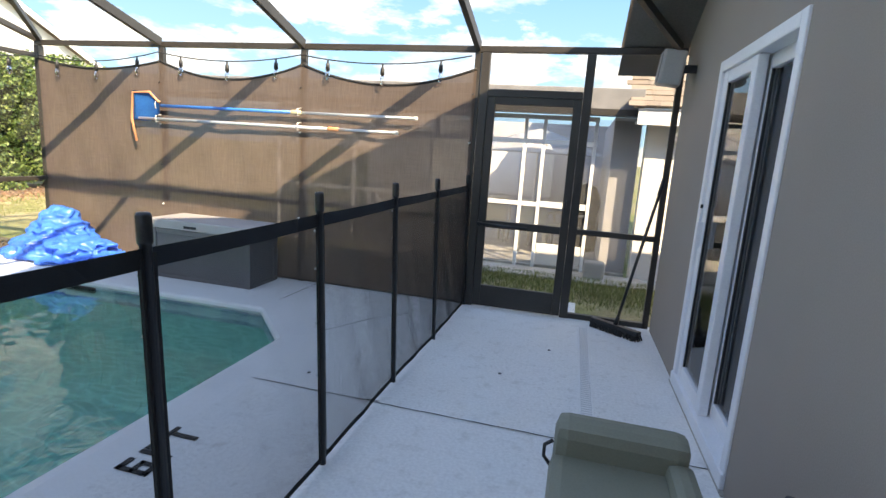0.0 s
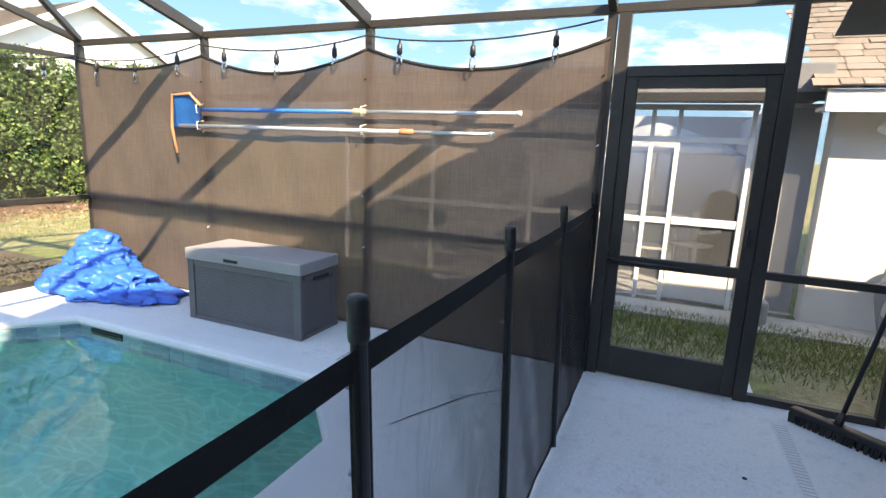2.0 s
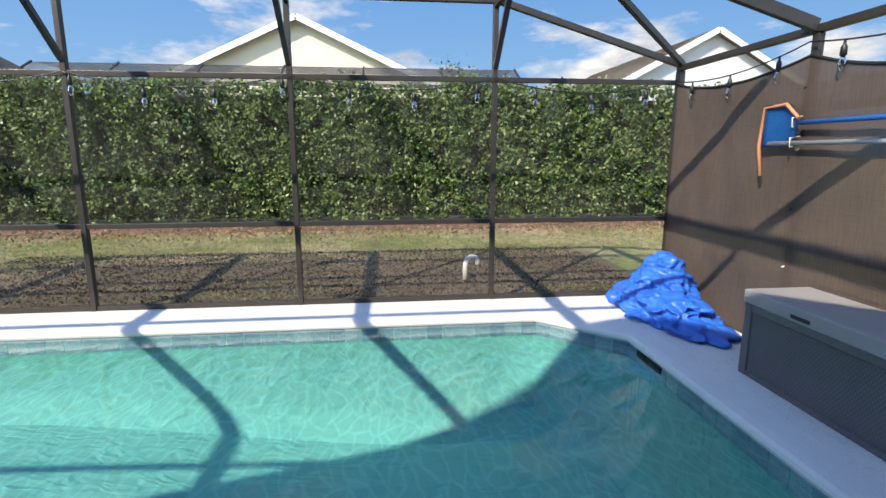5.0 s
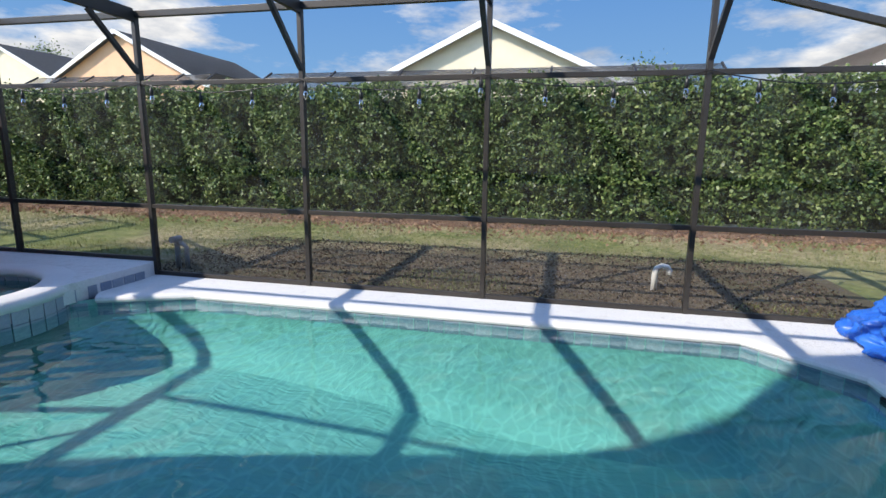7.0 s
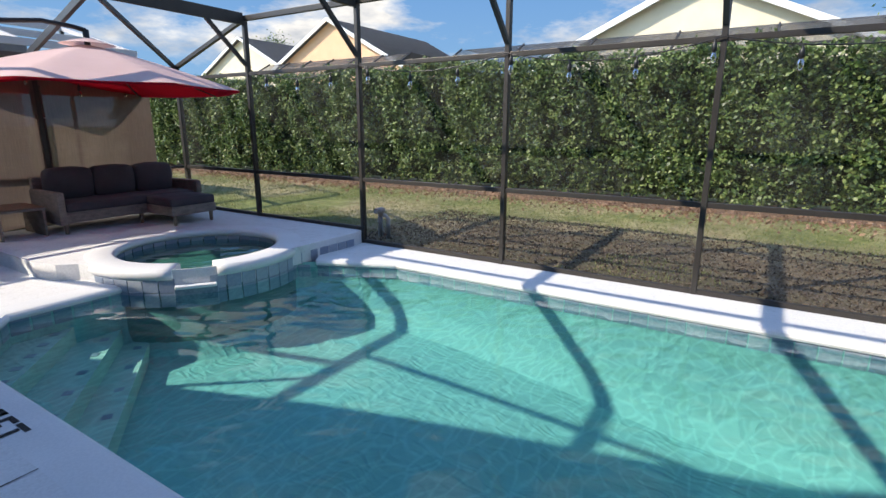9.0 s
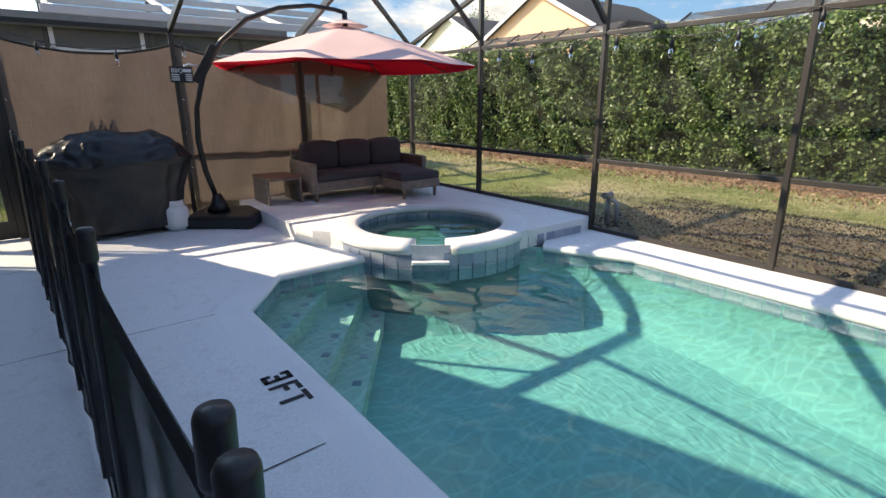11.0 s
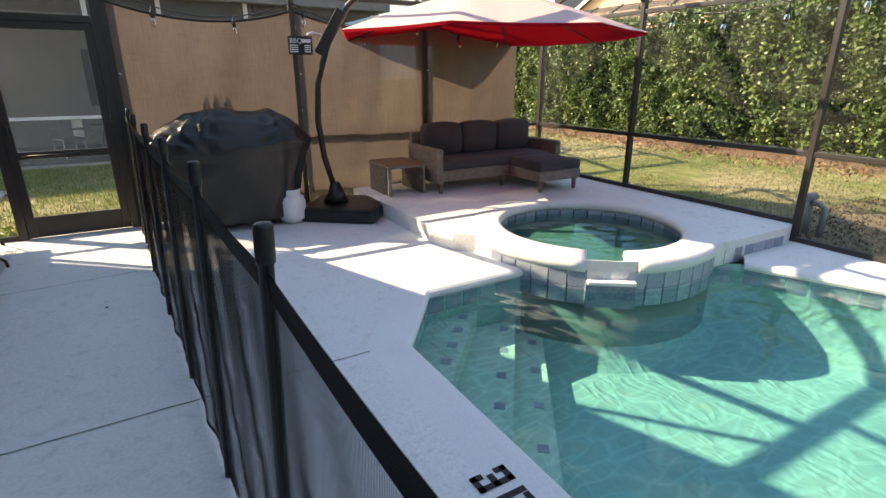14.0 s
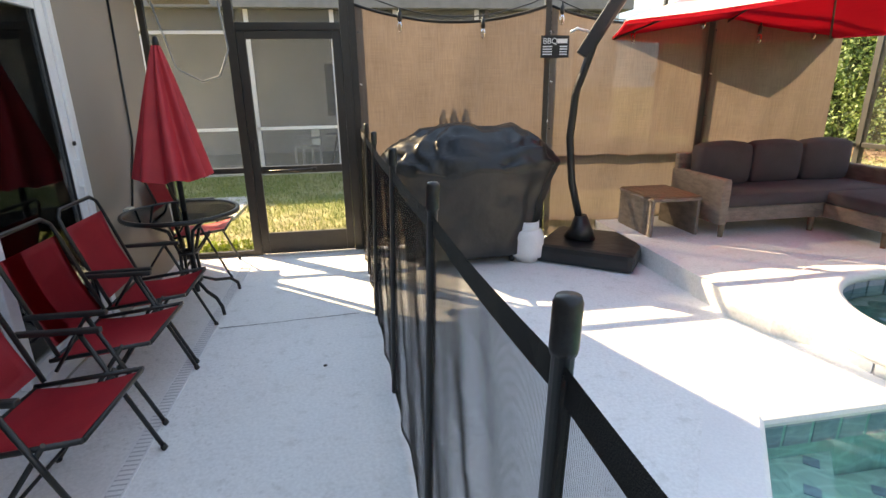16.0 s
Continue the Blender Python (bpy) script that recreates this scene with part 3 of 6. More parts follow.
def spa_rim():
    """Rounded rim ring with a gap for the spillway."""
    bm = bmesh.new()
    prof = [(SPA_R - 0.01, STEP - 0.085), (SPA_R - 0.03, STEP - 0.05), (SPA_R - 0.02, STEP - 0.012), (SPA_R + 0.02, STEP + 0.006), (SPA_OUT - 0.02, STEP + 0.006), (SPA_OUT + 0.025, STEP - 0.012), (SPA_OUT + 0.038, STEP - 0.06), (SPA_OUT + 0.012, STEP - 0.105)]
    n, gap0, gap1 = 64, radians(44), radians(64)
    rings = []
    for k in range(n + 1):
        a = gap1 + (2 * math.pi - (gap1 - gap0)) * k / n
        rings.append([bm.verts.new((r * math.cos(a), r * math.sin(a), z)) for r, z in prof])
    for a, b in zip(rings, rings[1:]):
        for i in range(len(prof)):
            f = bm.faces.new((a[i], b[i], b[(i + 1) % len(prof)], a[(i + 1) % len(prof)]))
            f.smooth = True
    bm.faces.new(rings[0])
    bm.faces.new(rings[-1][::-1])
    bmesh.ops.recalc_face_normals(bm, faces=bm.faces)
    return bm


part("rim", spa_rim(), M_COPE, spa, "white rounded concrete rim")
part("basin", lathe([(SPA_OUT - 0.02, -1.0), (SPA_OUT - 0.02, STEP - 0.17), (SPA_R + 0.02, STEP - 0.17), (SPA_R - 0.01, -0.38), (SPA_R - 0.12, -0.41), (SPA_R - 0.3, -0.43), (SPA_R - 0.36, -0.90), (0, -0.96)], 48), M_SPASHADE, spa)
# Shade on the wall below the waterline comes from the dark colour.
part("skirt", lathe([(SPA_OUT - 0.016, -1.6), (SPA_OUT - 0.012, -0.06)], 48), M_SPASHADE, spa, "plastered spa wall under the water")
part("spillway", box((SPA_R - 0.06, -0.19, -0.02), (SPA_OUT + 0.07, 0.19, STEP - 0.155), 0.012, AT(0, 0, 0, 0, 0, 54)), M_COPE, spa, "white spillway lip between spa and pool")
part("spill_wall", box((SPA_R - 0.05, -0.2, -0.22), (SPA_OUT + 0.035, 0.2, -0.021), 0.006, AT(0, 0, 0, 0, 0, 54)), surf("blue_grey_spill_tile", (0.12, 0.17, 0.24), (0.28, 0.33, 0.40), 0.3, 9.0, 40.0, 0.05), spa, "blue grey tiled face under the spillway")
part("drain", lathe([(0.07, -0.95), (0.07, -0.935), (0, -0.93)], 16), M_BLACK, spa)
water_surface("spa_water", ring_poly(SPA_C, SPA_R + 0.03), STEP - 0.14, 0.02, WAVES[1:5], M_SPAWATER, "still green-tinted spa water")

# ---------- the house ----------
def wall_with_openings(y0, y1, z_top, openings, x0, x1, gable=None):
    """A wall along y with door openings from z 0 (openings: y0, y1, z0, z1)."""
    bm = bmesh.new()
    ys = sorted({y0, y1, *[v for o in openings for v in o[:2]]})
    for a, b in zip(ys, ys[1:]):
        o = [q for q in openings if q[0] <= a and q[1] >= b]
        if o:
            add_box(bm, (x0, a, o[0][3]), (x1, b, z_top))
            if o[0][2] > -0.1:
                add_box(bm, (x0, a, -0.3), (x1, b, o[0][2]))
        else:
            add_box(bm, (x0, a, -0.3), (x1, b, z_top))
    return bm


house_before = set(bpy.data.objects)
SLIDERS = [(2.68, 3.95, 0.06, 2.16), (-5.50, -3.50, 0.06, 2.16)]
RIDGE_Y, RIDGE_Z, EAVE_Z = -0.9, 5.9, 2.62
solid("wall_east", wall_with_openings(SOUTH + 0.03, NORTH - 0.06, EAVE_Z, SLIDERS, HOUSE_X, HOUSE_X + 0.2), M_BEIGE, "smooth taupe painted stucco house wall", "wall", kind="structure")
bm = bmesh.new()
tri = [(SOUTH + 0.03, EAVE_Z), (NORTH - 0.06, EAVE_Z), (RIDGE_Y, RIDGE_Z)]
f0 = [bm.verts.new((HOUSE_X, y, z)) for y, z in tri]
f1 = [bm.verts.new((HOUSE_X + 0.2, y, z)) for y, z in tri]
bm.faces.new(f0), bm.faces.new(f1[::-1])
for i in range(3):
    bm.faces.new((f0[i], f1[i], f1[(i + 1) % 3], f0[(i + 1) % 3]))
bmesh.ops.recalc_face_normals(bm, faces=bm.faces)
solid("wall_gable", bm, M_BEIGE, "taupe stucco gable above the sliding doors", "wall", kind="structure")
for nm, y in (("wall_north_side", NORTH - 0.26), ("wall_south_side", SOUTH + 0.03)):
    solid(nm, box((HOUSE_X + 0.2, y, -0.3), (9.0, y + 0.2, EAVE_Z)), M_BEIGE, "taupe stucco side wall of the house", "wall", kind="structure")
solid("wall_back", box((9.0, SOUTH + 0.03, -0.3), (9.2, NORTH - 0.06, EAVE_Z)), M_BEIGE, "taupe stucco back wall of the house", "wall", kind="structure")
solid("house_floor", box((HOUSE_X + 0.2, SOUTH + 0.25, -0.1), (9.0, NORTH - 0.27, 0.03)), M_CONC, "pale tiled floor inside the house", "floor", kind="structure")
solid("ceiling", box((HOUSE_X + 0.2, SOUTH + 0.25, 2.45), (9.0, NORTH - 0.27, 2.5)), M_WHITE, "white ceiling inside the house", "ceiling", kind="structure")
solid("wall_inside", box((4.6, SOUTH + 0.25, 0.03), (4.7, NORTH - 0.27, 2.45)), M_STUCCO_G, "grey inner wall of the house", "wall", kind="structure")
for nm, ys in (("roof_north", (RIDGE_Y, NORTH + 0.35)), ("roof_south", (RIDGE_Y, SOUTH - 0.35))):
    sl = (EAVE_Z - RIDGE_Z) / (abs(NORTH - RIDGE_Y))
    z1 = RIDGE_Z + 0.06 + sl * abs(ys[1] - ys[0])
    bm = bmesh.new()
    vs = [bm.verts.new(p) for p in ((0.42, ys[0], RIDGE_Z + 0.06), (9.6, ys[0], RIDGE_Z + 0.06), (9.6, ys[1], z1), (0.42, ys[1], z1))]
    bm.faces.new(vs)
    bmesh.ops.solidify(bm, geom=bm.faces[:], thickness=0.14)
    solid(nm, bm, M_SHINGLE, "tan shingle house roof", "roof", kind="structure")
    bm = bmesh.new()
    vs = [bm.verts.new(p) for p in ((0.425, ys[0], RIDGE_Z - 0.13), (HOUSE_X, ys[0], RIDGE_Z - 0.13), (HOUSE_X, ys[1], z1 - 0.19), (0.425, ys[1], z1 - 0.19))]
    bm.faces.new(vs)
    bmesh.ops.solidify(bm, geom=bm.faces[:], thickness=0.02)
    solid("soffit", bm, M_SOFFIT, "grey soffit under the roof edge", "soffit", kind="structure")


def slider(y0, y1, z0, z1, label, outer_high):
    """A two-leaf sliding glass door with a broad white frame, the outer leaf at one end."""
    d = thing("sliding_door", AT(HOUSE_X, y0, z0), label, "sliding door", kind="structure")
    w, h, t = y1 - y0, z1 - z0, 0.07
    for a, b in (((-0.012, 0.002, 0), (0.15, t, h)), ((-0.012, w - t, 0), (0.15, w - 0.002, h)), ((-0.012, t, h - t), (0.15, w - t, h - 0.002)), ((-0.022, 0.002, -0.045), (0.17, w - 0.002, 0.035))):
        part("frame", box(a, b, 0.008), M_ALU, d)
    s = (w - 2 * t) / 2 + 0.045
    for x, high in ((0.03, outer_high), (0.095, not outer_high)):
        b0 = w - t - s if high else t
        leaf = part("door_leaf", box((x - 0.026, b0, 0.036), (x + 0.026, b0 + 0.085, h - t), 0.007), M_ALU, d)
        part("stile", box((x - 0.026, b0 + s - 0.085, 0.036), (x + 0.026, b0 + s, h - t), 0.007), M_ALU, leaf)
        part("rail", box((x - 0.024, b0 + 0.085, 0.036), (x + 0.024, b0 + s - 0.085, 0.125), 0.006), M_ALU, leaf)
        part("rail", box((x - 0.024, b0 + 0.085, h - t - 0.075), (x + 0.024, b0 + s - 0.085, h - t), 0.006), M_ALU, leaf)
        for q in (b0 + 0.085, b0 + s - 0.092):
            part("gasket", box((x - 0.018, q, 0.125), (x - 0.004, q + 0.007, h - t - 0.075)), M_BLACK, leaf, "black rubber gasket")
        g = part("pane", box((x - 0.003, b0 + 0.085, 0.125), (x + 0.003, b0 + s - 0.085, h - t - 0.075)), M_GLASS, leaf, "dark reflecting glass")
        g.visible_shadow = False
    hy = w - t - 0.05 if outer_high else t + 0.04
    part("handle", box((-0.03, hy - 0.012, 0.93), (0.004, hy + 0.012, 1.10), 0.006), M_ALU, d)
    part("lock", lathe([(0.014, 0), (0.014, 0.012), (0, 0.014)], 10), M_STEEL, d, "round dark lock").matrix_basis = AT(-0.012, hy, 1.2, 0, -90, 0)
    return d


for s, lb in zip(SLIDERS, ("white framed sliding glass door in the taupe wall", "white framed sliding glass door behind the red chairs")):
    slider(*s, lb, s[0] > 0)
    bm = box((HOUSE_X - 0.02, s[0] - 0.03, -0.0), (HOUSE_X + 0.2, s[1] + 0.03, 0.012))
    solid("door_sill", bm, M_CONC, "painted concrete door sill", "door sill", kind="structure")

# the house stands a little askew to the cage
SKEW = Matrix.Translation((HOUSE_X, NORTH, 0)) @ Matrix.Rotation(radians(1.25), 4, 'Z') @ Matrix.Translation((-HOUSE_X, -NORTH, 0))
for ob in bpy.data.objects:
    if ob not in house_before and ob.parent is None:
        ob.matrix_world = SKEW @ ob.matrix_basis


def house_x(y):
    return HOUSE_X + (NORTH - y) * math.tan(radians(1.25))

# ---------- the pool cage ----------
cage = thing("pool_cage", AT(0, 0, 0), "dark bronze aluminium pool cage with insect screen", "screen enclosure", kind="structure")
EAVE, TOP, PW = 2.45, 3.08, 0.07
WPOSTS = [-5.12, -2.98, -0.90, 1.135, 3.167]
NPOSTS = [-4.41, -2.66, -0.85]
SPOSTS = [-4.13, -2.42, -0.58]
Y_TOPN, Y_TOPS = WPOSTS[-1], WPOSTS[0]


def cpart(name, a, b, w, h=None):
    return part(name, bar(a, b, w, h, 0.004), M_BRONZE, cage)


for y in WPOSTS:
    z0 = STEP if y < -3.5 else 0.0
    cpart("post", (WEST, y, z0), (WEST, y, TOP), PW, 0.05)
    cpart("roof_beam", (WEST + 0.036, y, TOP - 0.03), (house_x(y) - 0.005, y, TOP - 0.03), 0.05, 0.14 if y != WPOSTS[0] else 0.16)
    cpart("brace", (WEST + 0.03, y, 2.42), (WEST + 0.62, y, TOP - 0.10), 0.05, 0.05)
for x, y in ((WEST, NORTH), (WEST, SOUTH)):
    cpart("corner_post", (x, y, STEP if y < 0 else 0), (x, y, EAVE - 0.03), PW, PW)
for x in NPOSTS:
    cpart("post", (x, NORTH, 0), (x, NORTH, EAVE - 0.03), 0.06, 0.05)
    cpart("roof_beam", (x, NORTH - 0.03, EAVE + 0.02), (x, Y_TOPN, TOP - 0.04), 0.05, 0.09)
    cpart("roof_purlin", (x, Y_TOPN, TOP - 0.03), (x, Y_TOPS, TOP - 0.03), 0.05, 0.05)
for x in SPOSTS:
    cpart("post", (x, SOUTH, STEP if x < -3.2 else 0), (x, SOUTH, EAVE - 0.03), 0.06 if x > -4 else 0.12, 0.05)
    cpart("roof_beam", (x, SOUTH + 0.03, EAVE + 0.02), (x, Y_TOPS, TOP - 0.04), 0.05, 0.09)
for y, yt in ((NORTH, Y_TOPN), (SOUTH, Y_TOPS)):
    cpart("eave_beam", (WEST - 0.035, y, EAVE), (house_x(y) - 0.004, y, EAVE), 0.06, 0.055)
    cpart("rake_beam", (WEST, y, EAVE + 0.03), (WEST, yt, TOP - 0.02), 0.06, 0.06)
    cpart("hip_brace", (WEST + 0.03, y, EAVE + 0.03), (NPOSTS[0] if y > 0 else SPOSTS[0], yt, TOP - 0.03), 0.045, 0.06)
cpart("top_beam", (WEST, Y_TOPS, TOP - 0.02), (WEST, Y_TOPN, TOP - 0.02), 0.06, 0.07)
cpart("hip_brace", (0.88, NORTH - 0.03, EAVE + 0.03), (-0.25, Y_TOPN, TOP - 0.04), 0.05, 0.06)
cpart("hip_brace", (1.1, SOUTH + 0.03, EAVE + 0.03), (-0.25, Y_TOPS, TOP - 0.04), 0.05, 0.06)
ys = [SOUTH] + WPOSTS + [NORTH]
for a, b in zip(ys, ys[1:]):
    for z, nm in ((0.86, "chair_rail"), (2.30, "upper_rail"), (0.025 if a > -3.1 else STEP + 0.025, "bottom_rail")):
        cpart(nm, (WEST, a + 0.026, z), (WEST, b - 0.026, z), 0.05 if nm != "upper_rail" else 0.045, 0.05)
    z0 = STEP if a < -3.1 else 0.0
    part("screen", box((WEST + 0.018, a + 0.03, z0 + 0.05), (WEST + 0.019, b - 0.03, 2.28)), M_SCREEN, cage, "fine grey insect screen")
xs = [WEST] + NPOSTS + [0.20, HOUSE_X]
for a, b in zip(xs[:-2], xs[1:-1]):
    if b > 0:
        continue
    for z in (0.86, 0.025):
        cpart("chair_rail", (a + 0.032, NORTH + 0.01, z), (b - 0.032, NORTH + 0.01, z), 0.05, 0.04)
xs = [WEST] + SPOSTS
for a, b in zip(xs, xs[1:]):
    for z in (0.86, 0.2):
        cpart("chair_rail", (a + 0.06, SOUTH - 0.01, z), (b - 0.06, SOUTH - 0.01, z), 0.05, 0.04)


def screen_door(y, x0, x1, side_x1, z1, handle_x, label, inward):
    """A framed screen door beside a narrow fixed screen panel."""
    d = thing("screen_door", AT(x0, y, 0), label, "screen door", kind="structure")
    w, st = x1 - x0, 0.075
    for a, b in (((0, -0.02, 0.01), (st, 0.02, z1)), ((w - st, -0.02, 0.01), (w, 0.02, z1)), ((st, -0.02, z1 - 0.07), (w - st, 0.02, z1)), ((st, -0.02, 0.80), (w - st, 0.02, 0.87)), ((st, -0.02, 0.01), (w - st, 0.02, 0.22))):
        part("rail", box(a, b, 0.006), M_BRONZE, d)
    part("screen", box((st, -0.001, 0.22), (w - st, 0.0, z1 - 0.07)), M_SCREEN, d, "fine grey insect screen")
    part("handle", box((handle_x, -0.05, 1.02), (handle_x + 0.02, 0.05, 1.12), 0.005), M_BLACK, d)
    hx = 0.08 if inward > 0 else w - 0.5
    part("closer", tube([(hx - 0.05, -inward * 0.05, 0.835), (hx + 0.40, -inward * 0.05, 0.825)], 0.014), M_BLACK, d, "black pneumatic door closer")
    part("closer_bracket", box((hx - 0.09, -0.05, 0.82), (hx - 0.04, 0.05, 0.85), 0.003), M_BLACK, d)
    fr = cage
    for a, b in (((x0 - 0.041, y, 0), (x0 - 0.041, y, EAVE - 0.03)), ((x1 + 0.041, y, 0), (x1 + 0.041, y, EAVE - 0.03))):
        cpart("door_post", a, b, 0.078, 0.06)
    cpart("door_head", (x0, y, z1 + 0.034), (x1, y, z1 + 0.034), 0.058, 0.064)
    return d


screen_door(NORTH - 0.01, -0.73, 0.13, HOUSE_X, 2.03, 0.80, "dark bronze screen door beside the taupe house wall", 1)
screen_door(SOUTH + 0.01, -0.47, 0.43, HOUSE_X, 2.06, 0.85, "dark bronze screen door leading to the next yard", -1)
for y, x0 in ((NORTH, 0.21), (SOUTH, 0.51)):
    HX = house_x(y) - 0.01
    cpart("chair_rail", (x0, y, 0.84), (HX - 0.03, y, 0.84), 0.05, 0.05)
    cpart("bottom_rail", (x0, y, 0.025), (HX - 0.03, y, 0.025), 0.05, 0.05)
    cpart("wall_post", (HX - 0.025, y, 0), (HX - 0.025, y, EAVE - 0.03), 0.05, 0.05)
    part("screen", box((x0, y - 0.001, 0.05), (HX - 0.05, y, EAVE - 0.03)), M_SCREEN, cage, "fine grey insect screen")


def shade_cloth(x0, x1, y, z0, sag, side, label):
    """One hung panel of shade cloth with a sagging top edge."""
    rnd = random.Random(int(x0 * 100))
    ph = rnd.random() * 6

    def fn(u, v):
        x = x0 + (x1 - x0) * u
        top = 2.27 - sag * 4 * u * (1 - u)
        z = z0 + (top - z0) * v
        wob = 0.012 * math.sin(5 * u + ph + 3 * v) + 0.010 * math.sin(11 * v + 2 * u + ph) + 0.006 * math.sin(23 * u + 9 * v)
        return (x, y - side * (0.035 + wob * math.sin(math.pi * u)), z)
    c = thing("shade_cloth", AT(0, 0, 0), label, "shade cloth", "shade cloth panels")
    part("fabric", sheet(fn, 24, 24), M_CLOTH, c)
    part("hem", tube([Vector(fn(u / 24, 1)) for u in range(25)], 0.012, 6), M_BAND, c)
    for k in range(5):
        p = Vector(fn(0.985, (k + 0.5) / 5))
        part("tie", tube([p + Vector((0, -side * 0.012, 0)), p + Vector((0.014, side * 0.0, 0.010))], 0.006, 6), M_PVC if k % 2 else M_BLACK, c, "small cable tie")
    return c


for a, b in zip([WEST + 0.03] + NPOSTS[:-1], NPOSTS):
    shade_cloth(a, b, NORTH, 0.02, 0.17 if a > -6 else 0.10, 1, "brown woven shade cloth tied across the pool cage")
for a, b in zip([WEST + 0.5] + SPOSTS[:-1], SPOSTS):
    shade_cloth(a + 0.03, b - 0.03, SOUTH, STEP + 0.02 if b < -3 else 0.02, 0.14, -1, "sunlit tan woven shade cloth tied across the pool cage")

# ---------- the pool safety fence ----------
FENCE = [(-0.81, NORTH - 0.04), (-0.816, 4.05), (-0.84, 3.19), (-0.838, 2.235), (-0.842, 1.305), (-0.88, 0.50), (-0.885, 0.41), (-0.846, -0.545), (-0.828, -1.50), (-0.792, -2.42),
         (-0.738, -3.30), (-0.684, -4.25), (-0.628, -5.25), (-0.595, -6.15), (-0.555, SOUTH + 0.06)]
LEAN = Matrix.Identity(4)
LEAN[0][2] = -0.036


def fence_bay(a, b, slack):
    f = thing("pool_fence_section", AT(a[0], a[1], 0), "black see-through mesh pool safety fence section", "pool fence", "pool fence sections")
    d = Vector((b[0] - a[0], b[1] - a[1], 0))
    n = Vector((-d.y, d.x, 0)).normalized()

    def fpart(name, bm, material, label=""):
        bmesh.ops.transform(bm, matrix=LEAN, verts=bm.verts)
        return part(name, bm, material, f, label)

    fpart("post", lathe([(0.0, 0.0), (0.016, 0.0), (0.016, 1.205), (0.019, 1.205), (0.0205, 1.213), (0.0205, 1.279), (0.017, 1.288), (0.0, 1.29)], 14), M_BLACK, "black round fence post with cap")
    if d.length < 0.2:
        fpart("latch", tube([d * 0.5 - n * 0.03 + Vector((0, 0, 1.12)), d * 0.5 - n * 0.05 + Vector((0, 0, 1.16)), d * 0.5 - n * 0.03 + Vector((0, 0, 1.18))], 0.006, 8), M_ALUPOLE, "small metal latch")
        return
    ph = random.Random(int(a[1] * 100)).random() * 6
    cells = int(d.length / 0.0025)

    def plain(u, v):
        # slack folds fan out from the upper corners
        w = slack * math.sin(math.pi * u) * (1 - v) * (math.sin(13 * (u - 0.8 * v) + ph) + 0.45 * math.sin(24 * (u - 0.5 * v) + 2 * ph)) * (0.5 + v)
        return Vector((0, 0, 0.02 + 1.17 * v - 0.03 * slack * 20 * math.sin(math.pi * u) * v ** 6)) + d * (0.02 + 0.96 * u) + n * w

    def fn(u, v):
        return plain(u, v) + n * (0.0009 if round(u * cells) % 2 else -0.0009)
    bm = sheet(fn, cells, 7)
    for face in bm.faces:
        face.smooth = False
    fpart("mesh", bm, M_FENCE)
    fpart("top_band", sheet(lambda u, v: plain(u, 1) + Vector((0, 0, -0.05 + 0.055 * v)) + n * 0.004, 16, 1, 0.006), M_BAND)
    fpart("bottom_band", sheet(lambda u, v: plain(u, 0) + Vector((0, 0, 0.03 * v)) + n * 0.004, 16, 1, 0.006), M_BAND)
    for s in (0.012, 0.985):
        fpart("side_band", bar(d * s + Vector((0, 0, 0.03)), d * s + Vector((0, 0, 1.18)), 0.012, 0.03), M_BAND)
    for z in (0.2, 0.45, 0.7, 0.95, 1.12):
        part("screw", lathe([(0.006, 0), (0.006, 0.006), (0, 0.008)], 8), M_ALUPOLE, f).matrix_basis = Matrix.Translation(d * 0.012 - n * 0.02 + Vector((-0.036 * z, 0, z))) @ AT(0, 0, 0, 0, 90, 0)


for a, b in zip(FENCE, FENCE[1:]):
    fence_bay(a, b, 0.006 if b[1] > 0.45 else 0.018)

# ---------- deck details ----------
def joint(name, pts, w=0.007, label="hairline joint in the white deck"):
    bm = bmesh.new()
    rnd = random.Random(len(bpy.data.objects))
    for a, b in zip(pts, pts[1:]):
        a, b = Vector((*a, 0)), Vector((*b, 0))
        k = max(2, int((b - a).length / 0.12))
        d = (b - a).normalized()
        n = Vector((-d.y, d.x, 0))
        row = []
        for i in range(k + 1):
            p = a.lerp(b, i / k) + n * rnd.uniform(-0.003, 0.003)
            ww = w * rnd.uniform(0.35, 0.7)
            row.append((bm.verts.new(p + n * ww + Vector((0, 0, 0.004))), bm.verts.new(p - n * ww + Vector((0, 0, 0.004)))))
        for p, q in zip(row, row[1:]):
            bm.faces.new((p[0], q[0], q[1], p[1]))
    return solid(name, bm, M_MARK, label, "deck joint", kind="structure")


for pts in ([(-1.68, 2.89), (0.99, 2.87)], [(-1.68, -3.07), (1.1, -3.03)], [(-1.68, -1.12), (-0.95, -1.09)], [(-0.7, -1.08), (1.05, -1.05)], [(-0.5, -5.31), (0.45, -5.24)],
            [(-2.46, 4.42), (-2.44, 5.08)], [(-1.70, 3.82), (-1.43, 4.35), (-1.2, 4.6)], [(-0.82, 2.9), (-0.9, 2.9)]):
    joint("deck_joint", pts)


